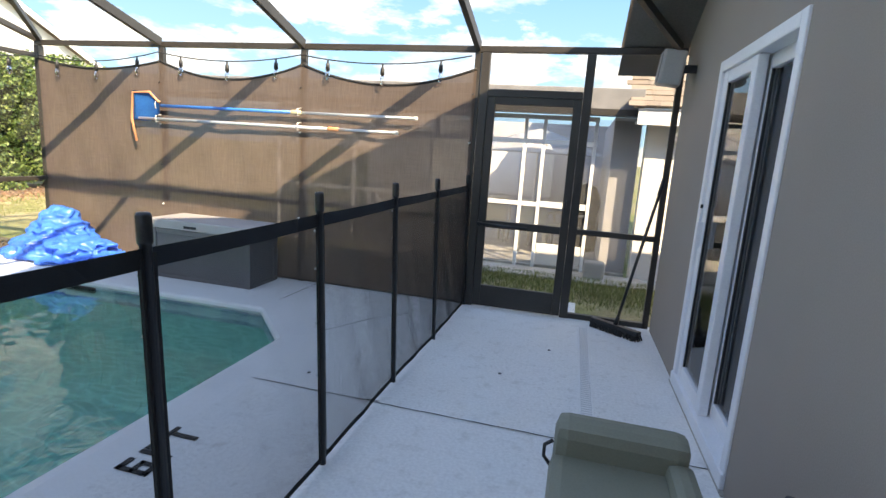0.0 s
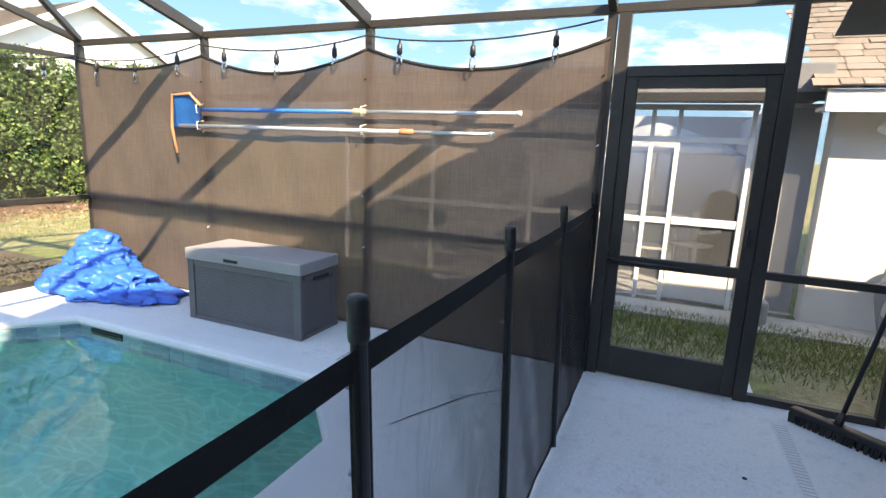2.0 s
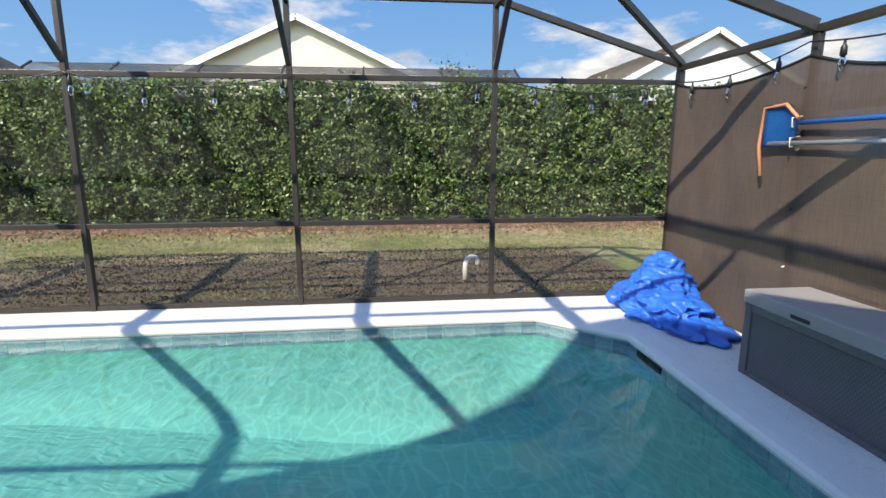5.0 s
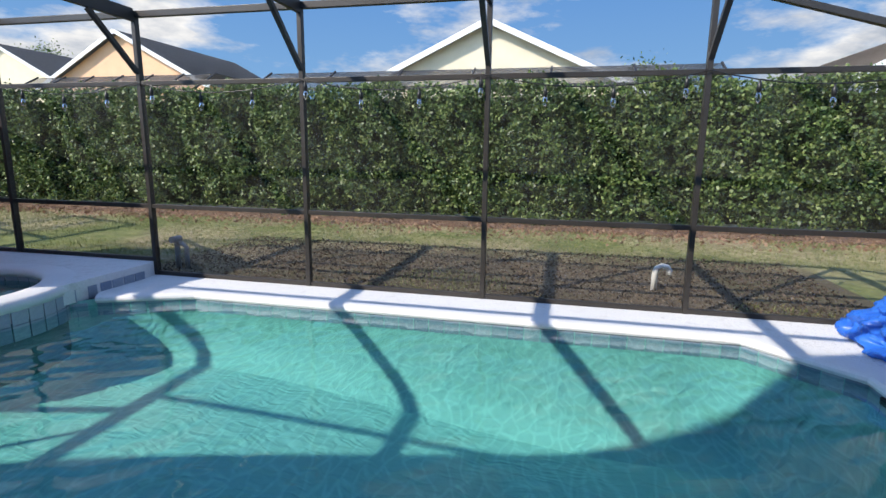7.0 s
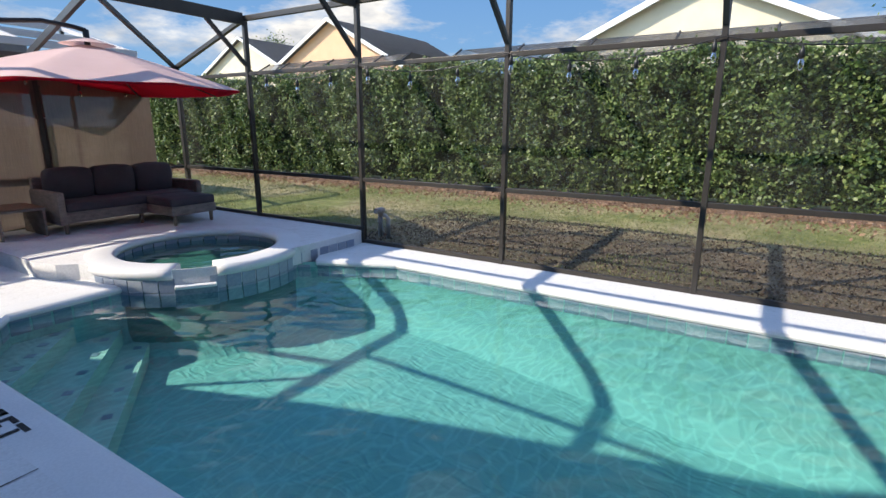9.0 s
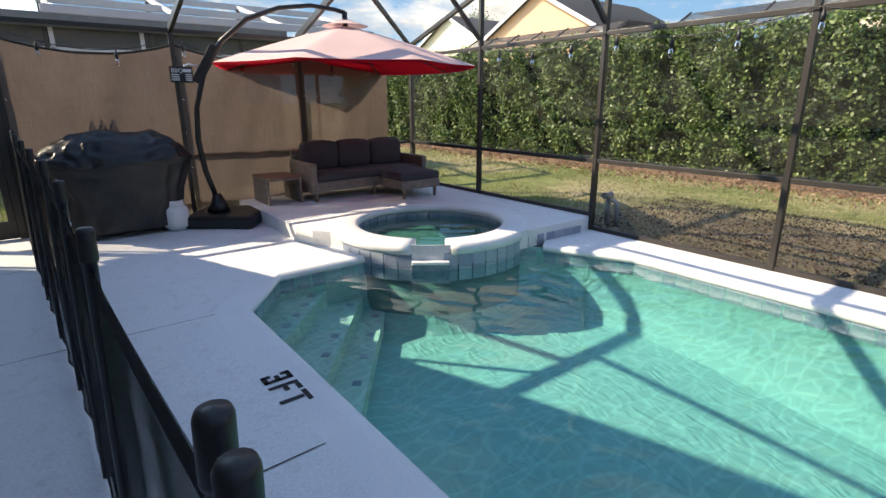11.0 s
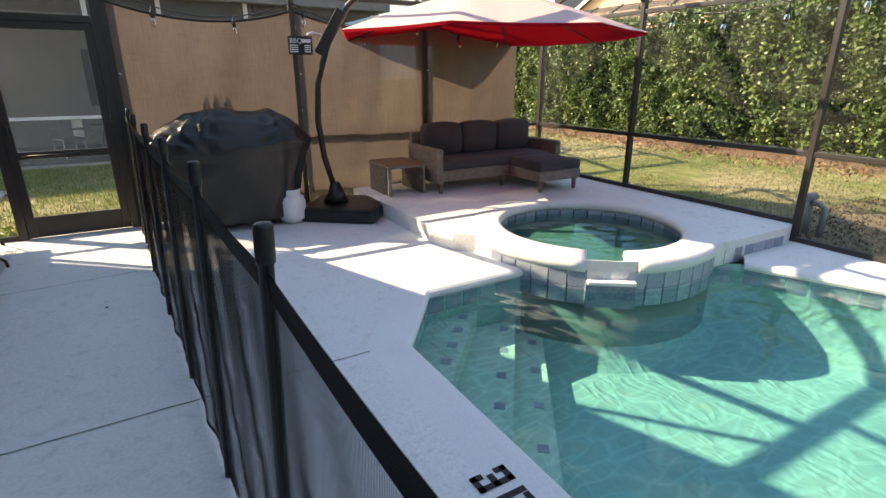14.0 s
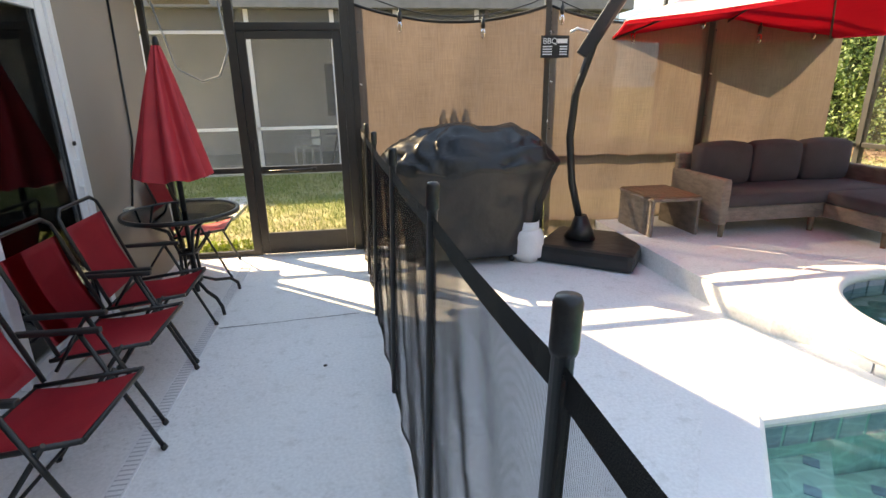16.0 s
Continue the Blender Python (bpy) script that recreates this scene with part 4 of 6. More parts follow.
def drain():
    d = thing("deck_drain", AT(0, 0, 0), "narrow slotted grey drain channel in the deck", "drain", kind="structure")
    a, b = Vector((0.36, 4.9, 0)), Vector((0.53, -6.6, 0))
    u = (b - a).normalized()
    n = Vector((-u.y, u.x, 0))
    part("channel", box((-0.034, 0, 0.001), (0.034, (b - a).length, 0.0035), 0, Matrix.Translation(a) @ AT(0, 0, 0, 0, 0, 180.85)), M_TILESIDE, d)
    bm = bmesh.new()
    L = (b - a).length
    for s in (-1, 1):
        add_box(bm, (-0.005 + s * 0.037, 0, 0.001), (0.005 + s * 0.037, L, 0.006), 0, Matrix.Translation(a) @ AT(0, 0, 0, 0, 0, 180.85))
    verts, faces = [], []
    k = int(L / 0.03)
    for i in range(k):
        p = a + u * (i * 0.03)
        o = len(verts)
        for q in (p + n * 0.03, p - n * 0.03, p - n * 0.03 + u * 0.021, p + n * 0.03 + u * 0.021):
            verts.append((q.x, q.y, 0.0055))
        faces.append((o, o + 1, o + 2, o + 3))
    part("edge", bm, M_COPE, d)
    ob = new("slats", from_arrays("slats", verts, faces, M_COPE))
    ob.parent = d
    tagged(ob, kind="stuff")


drain()

STROKES = {"3": [(0, 0, 0.09, 0.028), (0.062, 0, 0.09, 0.17), (0, 0.142, 0.09, 0.17), (0.02, 0.072, 0.09, 0.1), (0, 0.115, 0.028, 0.17), (0, 0, 0.028, 0.055)],
           "6": [(0, 0, 0.028, 0.17), (0, 0, 0.09, 0.028), (0, 0.075, 0.09, 0.1), (0.062, 0, 0.09, 0.1), (0, 0.142, 0.09, 0.17)],
           "F": [(0, 0, 0.028, 0.17), (0.034, 0.142, 0.1, 0.17), (0.034, 0.072, 0.08, 0.1)],
           "T": [(-0.01, 0.142, 0.11, 0.17), (0.036, 0, 0.066, 0.136)]}


def depth_mark(word, x, y):
    """Stencilled depth marking, read facing the pool."""
    bm = bmesh.new()
    for i, ch in enumerate(word):
        for a, b, c, d in STROKES[ch]:
            add_box(bm, (a + i * 0.135, b, 0.004), (c + i * 0.135, d, 0.0065), 0, AT(x, y, 0, 0, 0, 90))
    solid("depth_marking", bm, M_MARK, "black stencilled depth marking %s on the deck" % word, "floor marking", kind="structure")


depth_mark("3FT", -1.63, -1.90)
depth_mark("6FT", -1.51, 1.87)
for x, y in ((-1.1, 0.8), (-1.3, -0.9), (-1.05, -1.6), (-0.2, 3.6), (0.1, 4.2), (-0.3, -4.6), (-1.4, 3.1)):
    solid("deck_anchor", lathe([(0.012, 0.0), (0.012, 0.003), (0.0, 0.004)], 10), M_MARK, "small dark anchor cap in the deck", "deck cap", kind="structure").matrix_world = AT(x, y, 0)

# waterline tiles
tile_me = mesh_of("tile", box((-0.073, -0.006, -0.073), (0.073, 0.004, 0.073), 0.004), M_TILE)
n = len(POOL)
for i in range(n):
    a, b = Vector(POOL[i]), Vector(POOL[(i + 1) % n])
    d = b - a
    k = max(1, int(d.length / 0.152))
    ang = math.degrees(math.atan2(d.y, d.x))
    for j in range(k):
        p = a.lerp(b, (j + 0.5) / k)
        t = new("tile", tile_me)
        t.parent = pool
        t.matrix_basis = AT(p.x, p.y, -0.135, 0, 0, ang)
for j in range(24):
    a = radians(-12 + j * 7.6)
    if radians(44.5) < a < radians(63.5):
        continue
    t = new("tile", tile_me)
    t.parent = spa
    t.matrix_basis = AT((SPA_OUT + 0.006) * math.cos(a), (SPA_OUT + 0.006) * math.sin(a), 0.01, 0, 0, math.degrees(a) + 90)
    t = new("tile", tile_me)
    t.parent = spa
    t.matrix_basis = AT((SPA_OUT + 0.006) * math.cos(a), (SPA_OUT + 0.006) * math.sin(a), -0.139, 0, 0, math.degrees(a) + 90)
for j in range(36):
    a = 2 * math.pi * j / 36
    if radians(42) < a < radians(66):
        continue
    t = new("tile", tile_me)
    t.parent = spa
    t.matrix_basis = AT((SPA_R + 0.005) * math.cos(a), (SPA_R + 0.005) * math.sin(a), STEP - 0.15, 0, 0, math.degrees(a) + 90)
for j in range(6):
    p = Vector((-5.95, -2.955)).lerp(Vector((-4.98, -2.985)), (j + 0.5) / 6.3)
    t = new("tile", tile_me)
    t.parent = spa
    t.matrix_basis = AT(p.x - cx, p.y - cy, 0.02, 0, 0, 0)


# ---------- storage box, tarpaulin, pool tools ----------
def storage_box():
    x0, x1, y0, y1, h = -4.10, -2.90, 4.58, 5.07, 0.625
    s = thing("storage_box", AT(x0, y0, 0), "grey resin deck storage box with woven pattern panels", "storage box")
    w, d = x1 - x0, y1 - y0
    part("body", box((0.015, 0.015, 0.012), (w - 0.015, d - 0.015, h - 0.1), 0.012), M_RESIN, s)
    for a, b in (((0.0, 0.0), (0.07, 0.03)), ((w - 0.07, 0.0), (w, 0.03)), ((w - 0.03, d - 0.07), (w, d)), ((0, d - 0.07), (0.03, d))):
        part("corner", box((a[0], a[1], 0), (b[0], b[1], h - 0.1), 0.006), M_RESIN, s)
    for z0, z1 in ((0.0, 0.04), (h - 0.15, h - 0.1)):
        part("band", box((0.07, 0.004, z0), (w - 0.07, 0.02, z1), 0.004), M_RESIN, s)
        part("band", box((w - 0.02, 0.05, z0), (w - 0.004, d - 0.07, z1), 0.004), M_RESIN, s)
    part("lid", box((-0.008, -0.012, h - 0.098), (w + 0.008, d + 0.004, h), 0.014), M_RESIN_L, s, "lighter grey flat lid")
    part("handle_slot", box((w / 2 - 0.17, -0.016, h - 0.075), (w / 2 - 0.02, -0.011, h - 0.05), 0.002), M_MARK, s, "dark hand slot")
    part("handle_slot", box((w - 0.005, 0.16, h - 0.16), (w + 0.0025, 0.36, h - 0.135), 0.001), M_MARK, s, "dark hand slot")
    verts, faces = [], []

    def weave(o, u, cols, rows, su):
        for r in range(rows):
            for c in range(cols):
                base = Vector(o) + Vector(u) * ((c + 0.15 + 0.5 * (r % 2)) * su) + Vector((0, 0, r * 0.018))
                k = len(verts)
                nrm = Vector((u[1], -u[0], 0)) * 0.006
                for q in (base, base + Vector(u) * su * 0.72, base + Vector(u) * su * 0.72 + Vector((0, 0, 0.012)), base + Vector((0, 0, 0.012))):
                    verts.append(tuple(q))
                verts.append(tuple(base + Vector(u) * su * 0.36 + Vector((0, 0, 0.006)) + nrm))
                faces.extend([(k, k + 1, k + 4), (k + 1, k + 2, k + 4), (k + 2, k + 3, k + 4), (k + 3, k, k + 4)])
    weave((0.075, 0.0145, 0.045), (1, 0, 0), 40, 24, 0.0258)
    weave((w - 0.0145, 0.055, 0.045), (0, 1, 0), 14, 24, 0.0258)
    ob = new("woven_pattern", from_arrays("woven_pattern", verts, faces, M_RESIN))
    ob.parent = s
    tagged(ob, "raised basket weave pattern", kind="stuff")


storage_box()


def tarp():
    """Several slumped folds of sheeting, heaped."""
    bm = bmesh.new()
    for cx0, cy0, cz0, rx, ry, rz, sd in ((-5.42, 4.74, 0.05, 0.62, 0.34, 0.13, 1), (-5.50, 4.76, 0.19, 0.50, 0.30, 0.11, 2), (-5.58, 4.78, 0.32, 0.32, 0.24, 0.12, 3), (-5.62, 4.80, 0.44, 0.19, 0.16, 0.13, 4), (-5.0, 4.84, 0.02, 0.42, 0.24, 0.06, 5), (-5.80, 4.70, 0.08, 0.32, 0.28, 0.13, 6)):
        g = bmesh.ops.create_icosphere(bm, subdivisions=5, radius=1.0)
        for v in g["verts"]:
            p = v.co.copy()
            q = Vector((p.x * rx, p.y * ry, p.z * rz * 1.6)) * 9 + Vector((sd * 7, 0, 0))
            k = noise.noise(q * 0.7)
            r1 = 1 - abs(noise.noise(q * 1.3 + Vector((3, 1, 2)))) * 2
            r2 = 1 - abs(noise.noise(q * 3.1)) * 2
            s = 0.9 + 0.38 * k + 0.22 * r1 + 0.10 * r2
            x, y, z = cx0 + p.x * rx * s, cy0 + p.y * ry * s, cz0 + p.z * rz * s
            v.co = Vector((x, min(y, 5.08), max(0.004, z)))
    for f in bm.faces:
        f.smooth = True
    ob = solid("crumpled_tarp", bm, M_TARP, "crumpled bright blue plastic tarpaulin heaped on the deck", "tarpaulin")
    rm = ob.modifiers.new("merge", 'REMESH')
    rm.mode, rm.voxel_size, rm.use_smooth_shade = 'VOXEL', 0.013, True


tarp()


def pool_pole(z, x0, xm, x1, first, second, grip, label):
    p = thing("pool_pole", AT(xm, 5.06, z), label, "pool pole", "pool poles on the wall")
    part("outer_tube", tube([(x0 - xm, 0, 0), (0, 0, 0)], 0.017, 12), first, p)
    part("inner_tube", tube([(0, 0, 0.0), (x1 - xm, 0, 0)], 0.0135, 12), second, p)
    part("grip", tube([(-0.06, 0, 0), (-0.05, 0, 0), (0.05, 0, 0), (0.06, 0, 0)], [0.018, 0.024, 0.022, 0.016], 12), grip, p, "pale twist lock grip")
    part("end_cap", tube([(x1 - xm - 0.03, 0, 0), (x1 - xm + 0.005, 0, 0)], 0.018, 12), M_PVC, p)
    return p


M_GRIP = surf("cream_grip", (0.5, 0.42, 0.26), (0.6, 0.5, 0.33), 0.6)
M_COPPER = surf("orange_rim", (0.5, 0.20, 0.10), (0.6, 0.28, 0.15), 0.5)
a = pool_pole(1.79, -4.36, -2.69, -1.39, M_BLUE, M_ALUPOLE, M_GRIP, "blue and silver telescopic pole with a leaf net")
net = part("leaf_net", sheet(lambda u, v: (-1.67 - 0.36 * u, -0.02 + 0.02 * math.sin(3 * u), (0.06 + (0.11 * min(1, u * 3.3)) * (1 if True else 0)) * (1 - v) - (0.06 + 0.09 * min(1, u * 3)) * v - 0.02), 8, 8, 0.006), M_BLUE, a, "blue plastic leaf net")
part("net_rim", tube([(-1.67, -0.02, 0.03), (-1.80, -0.02, 0.14), (-2.02, -0.02, 0.13), (-2.05, -0.02, -0.16), (-2.0, -0.02, -0.40)], 0.014, 8), M_COPPER, a, "orange edge strip")
pool_pole(1.645, -4.66, -2.27, -1.58, M_ALUPOLE, M_ALUPOLE, M_COPPER, "silver telescopic pole on hooks over the brown cloth")
for x in (-4.41, -2.66):
    for z in (1.79, 1.645):
        solid("pole_hook", tube([(x, NORTH - 0.05, z + 0.05), (x, 5.03, z + 0.035), (x, 5.035, z - 0.03), (x, 5.07, z - 0.025)], 0.005, 8), M_PVC, "white plastic hook holding a pool pole", "hook", "pole hooks")


def broom():
    b = thing("push_broom", AT(0.63, 4.88, 0), "black push broom leaning on the house wall", "broom")
    m = AT(0, 0, 0, 0, 0, -36)
    part("head", box((-0.24, -0.035, 0.045), (0.24, 0.035, 0.085), 0.012, m), M_BLACK, b)
    bm = bmesh.new()
    rnd = random.Random(2)
    for i in range(40):
        for j in range(4):
            x, y = -0.235 + i * 0.012, -0.03 + j * 0.02
            add_bar(bm, (x, y, 0.05), (x + rnd.uniform(-0.012, 0.012), y * 1.6, 0.0), 0.009, 0.009)
    bmesh.ops.transform(bm, matrix=m, verts=bm.verts)
    part("bristles", bm, M_BAND, b)
    part("socket", tube([(0, 0, 0.07), (0.02, 0.0, 0.16)], [0.025, 0.017], 10), M_BLACK, b)
    part("handle", tube([(0.005, 0, 0.09), (0.235, 0.03, 1.36)], 0.0135, 10), M_BLACK, b)
    part("hand_grip", tube([(0.215, 0.0275, 1.25), (0.2365, 0.0302, 1.38)], 0.017, 10), M_BLACK, b)


broom()


def speaker():
    s = thing("wall_speaker", AT(0.80, 4.72, 2.24), "grey outdoor loudspeaker on a bracket under the eave", "loudspeaker")
    part("case", box((-0.11, -0.09, -0.13), (0.06, 0.09, 0.13), 0.02, AT(0, 0, 0, 0, 6, 0)), M_BROWNSPEAKER, s)
    part("grille", box((-0.116, -0.075, -0.115), (-0.108, 0.075, 0.115), 0.004, AT(0, 0, 0, 0, 6, 0)), M_SOFFIT, s)
    part("bracket", box((0.05, -0.02, -0.03), (0.16, 0.02, 0.03), 0.004), M_BLACK, s)


speaker()


def olive_seat():
    s = thing("lounge_cushion_seat", AT(0.46, 2.0, 0), "olive grey vinyl covered low seat beside the door", "seat")
    part("seat", box((-0.26, -0.36, 0.08), (0.26, 0.18, 0.36), 0.05), M_OLIVE, s)
    part("back_panel", box((-0.25, 0.16, 0.1), (0.25, 0.30, 0.47), 0.05, AT(0, 0, 0, 6, 0, 0)), M_OLIVE, s)
    part("arm_pad", box((0.16, -0.34, 0.34), (0.26, 0.14, 0.42), 0.035), M_OLIVE, s)
    for x in (-0.2, 0.2):
        for y in (-0.3, 0.2):
            part("leg", tube([(x, y, 0), (x, y, 0.1)], 0.02, 8), M_BLACK, s)
    part("strap", tube([(-0.255, 0.22, 0.36), (-0.285, 0.23, 0.33), (-0.285, 0.23, 0.28), (-0.255, 0.22, 0.25)], 0.008, 8), M_BLACK, s, "black webbing strap")


olive_seat()
M_GREYMESH = surf("charcoal_mesh", (0.05, 0.05, 0.055), (0.08, 0.08, 0.085), 0.8, 5.0, 200.0, 0.4)
c = thing("charcoal_chair", AT(0.80, 1.55, 0), "charcoal mesh chair folded against the house wall", "chair")
part("backrest", box((-0.02, -0.2, 0.12), (0.02, 0.22, 0.60), 0.015, AT(0, 0, 0, 0, 8, 0)), M_GREYMESH, c)
for y in (-0.18, 0.2):
    part("leg", tube([(0.03, y, 0), (0.02, y, 0.3)], 0.014, 8), M_BLACK, c)


# ---------- red patio set ----------
def sling_chair(m):
    """Folding steel armchair with red sling seat and back; local +x is its front."""
    c = thing("folding_chair", m, "folding black steel chair with red fabric sling", "chair", "red patio chairs")
    W = 0.24
    part("seat", sheet(lambda u, v: (0.11 - 0.52 * u, (2 * v - 1) * (W - 0.015), 0.425 - 0.045 * u - 0.03 * math.sin(math.pi * u) * (1 - 0.3 * (2 * v - 1) ** 2)), 10, 6, 0.006), M_RED, c)
    part("backrest", sheet(lambda u, v: (-0.375 - 0.165 * u - 0.02 * math.sin(math.pi * u), (2 * v - 1) * (W - 0.015), 0.44 + 0.42 * u), 10, 6, 0.006), M_RED, c)
    top = [(-0.36, -W, 0.40), (-0.53, -W, 0.84), (-0.56, -W + 0.01, 0.92), (-0.575, -W + 0.06, 0.955), (-0.575, W - 0.06, 0.955), (-0.56, W - 0.01, 0.92), (-0.53, W, 0.84), (-0.36, W, 0.40)]
    part("back_frame", tube(top, 0.0115, 8), M_STEEL, c)
    part("seat_rail", tube([(0.12, -W + 0.01, 0.425), (0.12, W - 0.01, 0.425)], 0.011, 8), M_STEEL, c)
    part("seat_rail", tube([(-0.40, -W + 0.01, 0.375), (-0.40, W - 0.01, 0.375)], 0.011, 8), M_STEEL, c)
    for s in (-1, 1):
        y = s * (W + 0.012)
        part("side_rail", tube([(0.125, s * W, 0.43), (-0.41, s * W, 0.38)], 0.011, 8), M_STEEL, c)
        part("front_leg", tube([(-0.16, y + s * 0.012, 0.60), (0.13, y + s * 0.012, 0.012)], 0.0115, 8), M_STEEL, c)
        part("foot", tube([(0.125, y + s * 0.012, 0.022), (0.137, y + s * 0.012, 0.0)], 0.016, 8), M_BLACK, c)
        part("rear_leg", tube([(-0.02, y - s * 0.004, 0.43), (-0.40, y - s * 0.004, 0.012)], 0.0115, 8), M_STEEL, c)
        part("foot", tube([(-0.395, y - s * 0.004, 0.022), (-0.405, y - s * 0.004, 0.0)], 0.016, 8), M_BLACK, c)
        part("armrest", box((-0.46, y - 0.016, 0.598), (-0.05, y + 0.016, 0.622), 0.008, Matrix.Translation((0, s * 0.012, 0.0))), M_BLACK, c, "black plastic armrest")
        part("strut", tube([(-0.30, y, 0.44), (-0.16, y, 0.60)], 0.009, 6), M_STEEL, c)
    part("stretcher", tube([(-0.35, -W - 0.008, 0.07), (-0.35, W + 0.008, 0.07)], 0.009, 8), M_STEEL, c)
    c.scale = (0.82, 1.0, 1.0)
    return c


first = sling_chair(AT(0.50, -3.72, 0, 0, 0, 178))
copy_thing(first, AT(0.55, -4.44, 0, 0, 0, 180))
copy_thing(first, AT(0.58, -5.04, 0, 0, 0, 182))
copy_thing(first, AT(0.72, -6.54, 0, 0, 0, 184))


def patio_table():
    t = thing("patio_table", AT(0.73, -5.74, 0), "round black rimmed glass patio table", "table")
    part("glass_top", lathe([(0.0, 0.722), (0.375, 0.722), (0.375, 0.729), (0.0, 0.729)], 40, False), M_TABLEGLASS, t, "smoked textured glass top")
    part("rim", lathe([(0.366, 0.708), (0.395, 0.706), (0.40, 0.72), (0.395, 0.736), (0.374, 0.734), (0.374, 0.72), (0.366, 0.708)], 40), M_STEEL, t)
    for k in range(4):
        a = radians(45 + 90 * k)
        ca, sa = math.cos(a), math.sin(a)
        part("leg", tube([(0.30 * ca, 0.30 * sa, 0.705), (0.12 * ca, 0.12 * sa, 0.60), (0.06 * ca, 0.06 * sa, 0.42), (0.07 * ca, 0.07 * sa, 0.20), (0.18 * ca, 0.18 * sa, 0.14), (0.30 * ca, 0.30 * sa, 0.115), (0.36 * ca, 0.36 * sa, 0.06), (0.37 * ca, 0.37 * sa, 0.0)], 0.013, 8), M_STEEL, t)
    for z in (0.2, 0.42):
        part("ring", lathe([(0.05, z - 0.012), (0.072, z - 0.012), (0.072, z + 0.012), (0.05, z + 0.012), (0.05, z - 0.012)], 20), M_STEEL, t)


patio_table()


def closed_umbrella():
    u = thing("closed_umbrella", AT(0.71, -5.74, 0.0), "closed red patio umbrella standing in the table", "umbrella")
    part("pole", tube([(0, 0, 0.10), (0, 0, 1.86)], 0.019, 12), M_STEEL, u)
    part("finial", lathe([(0.018, 1.84), (0.022, 1.87), (0.016, 1.90), (0.0, 1.91)], 12), M_STEEL, u)

    def fn(p, q):
        a = 2 * math.pi * p
        fold = 0.5 + 0.5 * math.cos(8 * a)
        r0 = 0.028 + 0.235 * (1 - q) ** 0.9
        r = r0 * (0.70 + 0.30 * fold) * (1 + 0.12 * math.sin(a + 1))
        z = 0.99 + 0.86 * q + (0.03 * fold - 0.03) * (1 - q)
        return (r * math.cos(a + 0.25 * (1 - q)), r * math.sin(a + 0.25 * (1 - q)), z)
    part("canopy", sheet(fn, 96, 14), M_RED, u, "gathered red fabric canopy")


closed_umbrella()
solid("outlet_box", box((-0.05, -0.05, -0.07), (0.0, 0.05, 0.07), 0.01), M_CREAMPLASTIC, "cream outdoor socket box on the taupe wall", "outlet").matrix_world = AT(house_x(-5.95), -5.95, 0.66)
solid("wall_cable", tube([(house_x(-6.0) - 0.012, -6.0, 0.6), (house_x(-6.3) - 0.012, -6.3, 1.2), (house_x(-6.4) - 0.012, -6.35, 2.4)], 0.008, 6), M_BLACK, "black cable run up the taupe wall", "cable")
solid("hanging_cable", tube([(0.55, SOUTH + 0.05, 2.4), (0.50, SOUTH + 0.06, 1.9), (0.60, SOUTH + 0.06, 1.68), (0.75, SOUTH + 0.06, 1.64), (0.95, SOUTH + 0.06, 1.75), (1.1, SOUTH + 0.06, 2.4)], 0.008, 6), M_HOSE, "loose grey cable looped by the screen door", "cable")


# ---------- grill, tank, umbrella, sofa ----------
def grill():
    g = thing("covered_grill", AT(-1.55, -6.43, 0), "barbecue grill under a black vinyl cover", "grill")

    def fn(u, v):
        a = 2 * math.pi * u
        zs = [0.09, 0.30, 0.55, 0.74, 0.82, 0.88, 0.98, 1.10, 1.19, 1.225]
        wx = [0.58, 0.61, 0.66, 0.73, 0.77, 0.77, 0.72, 0.60, 0.42, 0.0]
        wy = [0.30, 0.30, 0.31, 0.34, 0.36, 0.36, 0.33, 0.27, 0.16, 0.0]
        k = v * (len(zs) - 1)
        i = min(int(k), len(zs) - 2)
        f = k - i
        lerp = lambda s: s[i] + (s[i + 1] - s[i]) * f
        e = 0.55
        c, s = math.cos(a), math.sin(a)
        x = lerp(wx) * math.copysign(abs(c) ** e, c)
        y = lerp(wy) * math.copysign(abs(s) ** e, s)
        nz = noise.noise(Vector((x * 3, y * 3, lerp(zs) * 3)))
        n2 = 1 - 2 * abs(noise.noise(Vector((x * 7, y * 7 + 4, lerp(zs) * 9))))
        fold = 0.022 * math.sin(14 * a + 4 * nz) * (1 - v) + 0.05 * nz + (0.02 + 0.035 * (v > 0.5)) * n2
        m = 1 + fold
        return (x * m, y * m, lerp(zs) + (0.05 * nz + 0.035 * n2) * (v > 0.3) + 0.02 * math.sin(9 * x) * (v > 0.6))
    part("cover", sheet(fn, 128, 45), M_COVER, g, "wrinkled glossy black vinyl cover")
    part("cart", box((-0.40, -0.22, 0.05), (0.40, 0.22, 0.16), 0.01), M_BLACK, g)
    for x in (-0.36, 0.36):
        for y in (-0.2, 0.2):
            part("castor", tube([(x - 0.015, y, 0.035), (x + 0.015, y, 0.035)], 0.035, 14), M_BLACK, g)


grill()
t = thing("propane_tank", AT(-2.06, -6.24, 0), "white steel propane tank beside the grill", "gas tank")
part("bottle", lathe([(0.10, 0.0), (0.11, 0.03), (0.148, 0.05), (0.152, 0.10), (0.152, 0.24), (0.135, 0.29), (0.08, 0.32), (0.0, 0.33)], 28), M_WHITE, t)
part("collar", lathe([(0.105, 0.29), (0.105, 0.38), (0.098, 0.38), (0.098, 0.29), (0.105, 0.29)], 24), M_WHITE, t)
part("valve", tube([(0, 0, 0.32), (0, 0, 0.38), (0.04, 0, 0.385)], 0.018, 8), M_ALUPOLE, t, "metal valve")


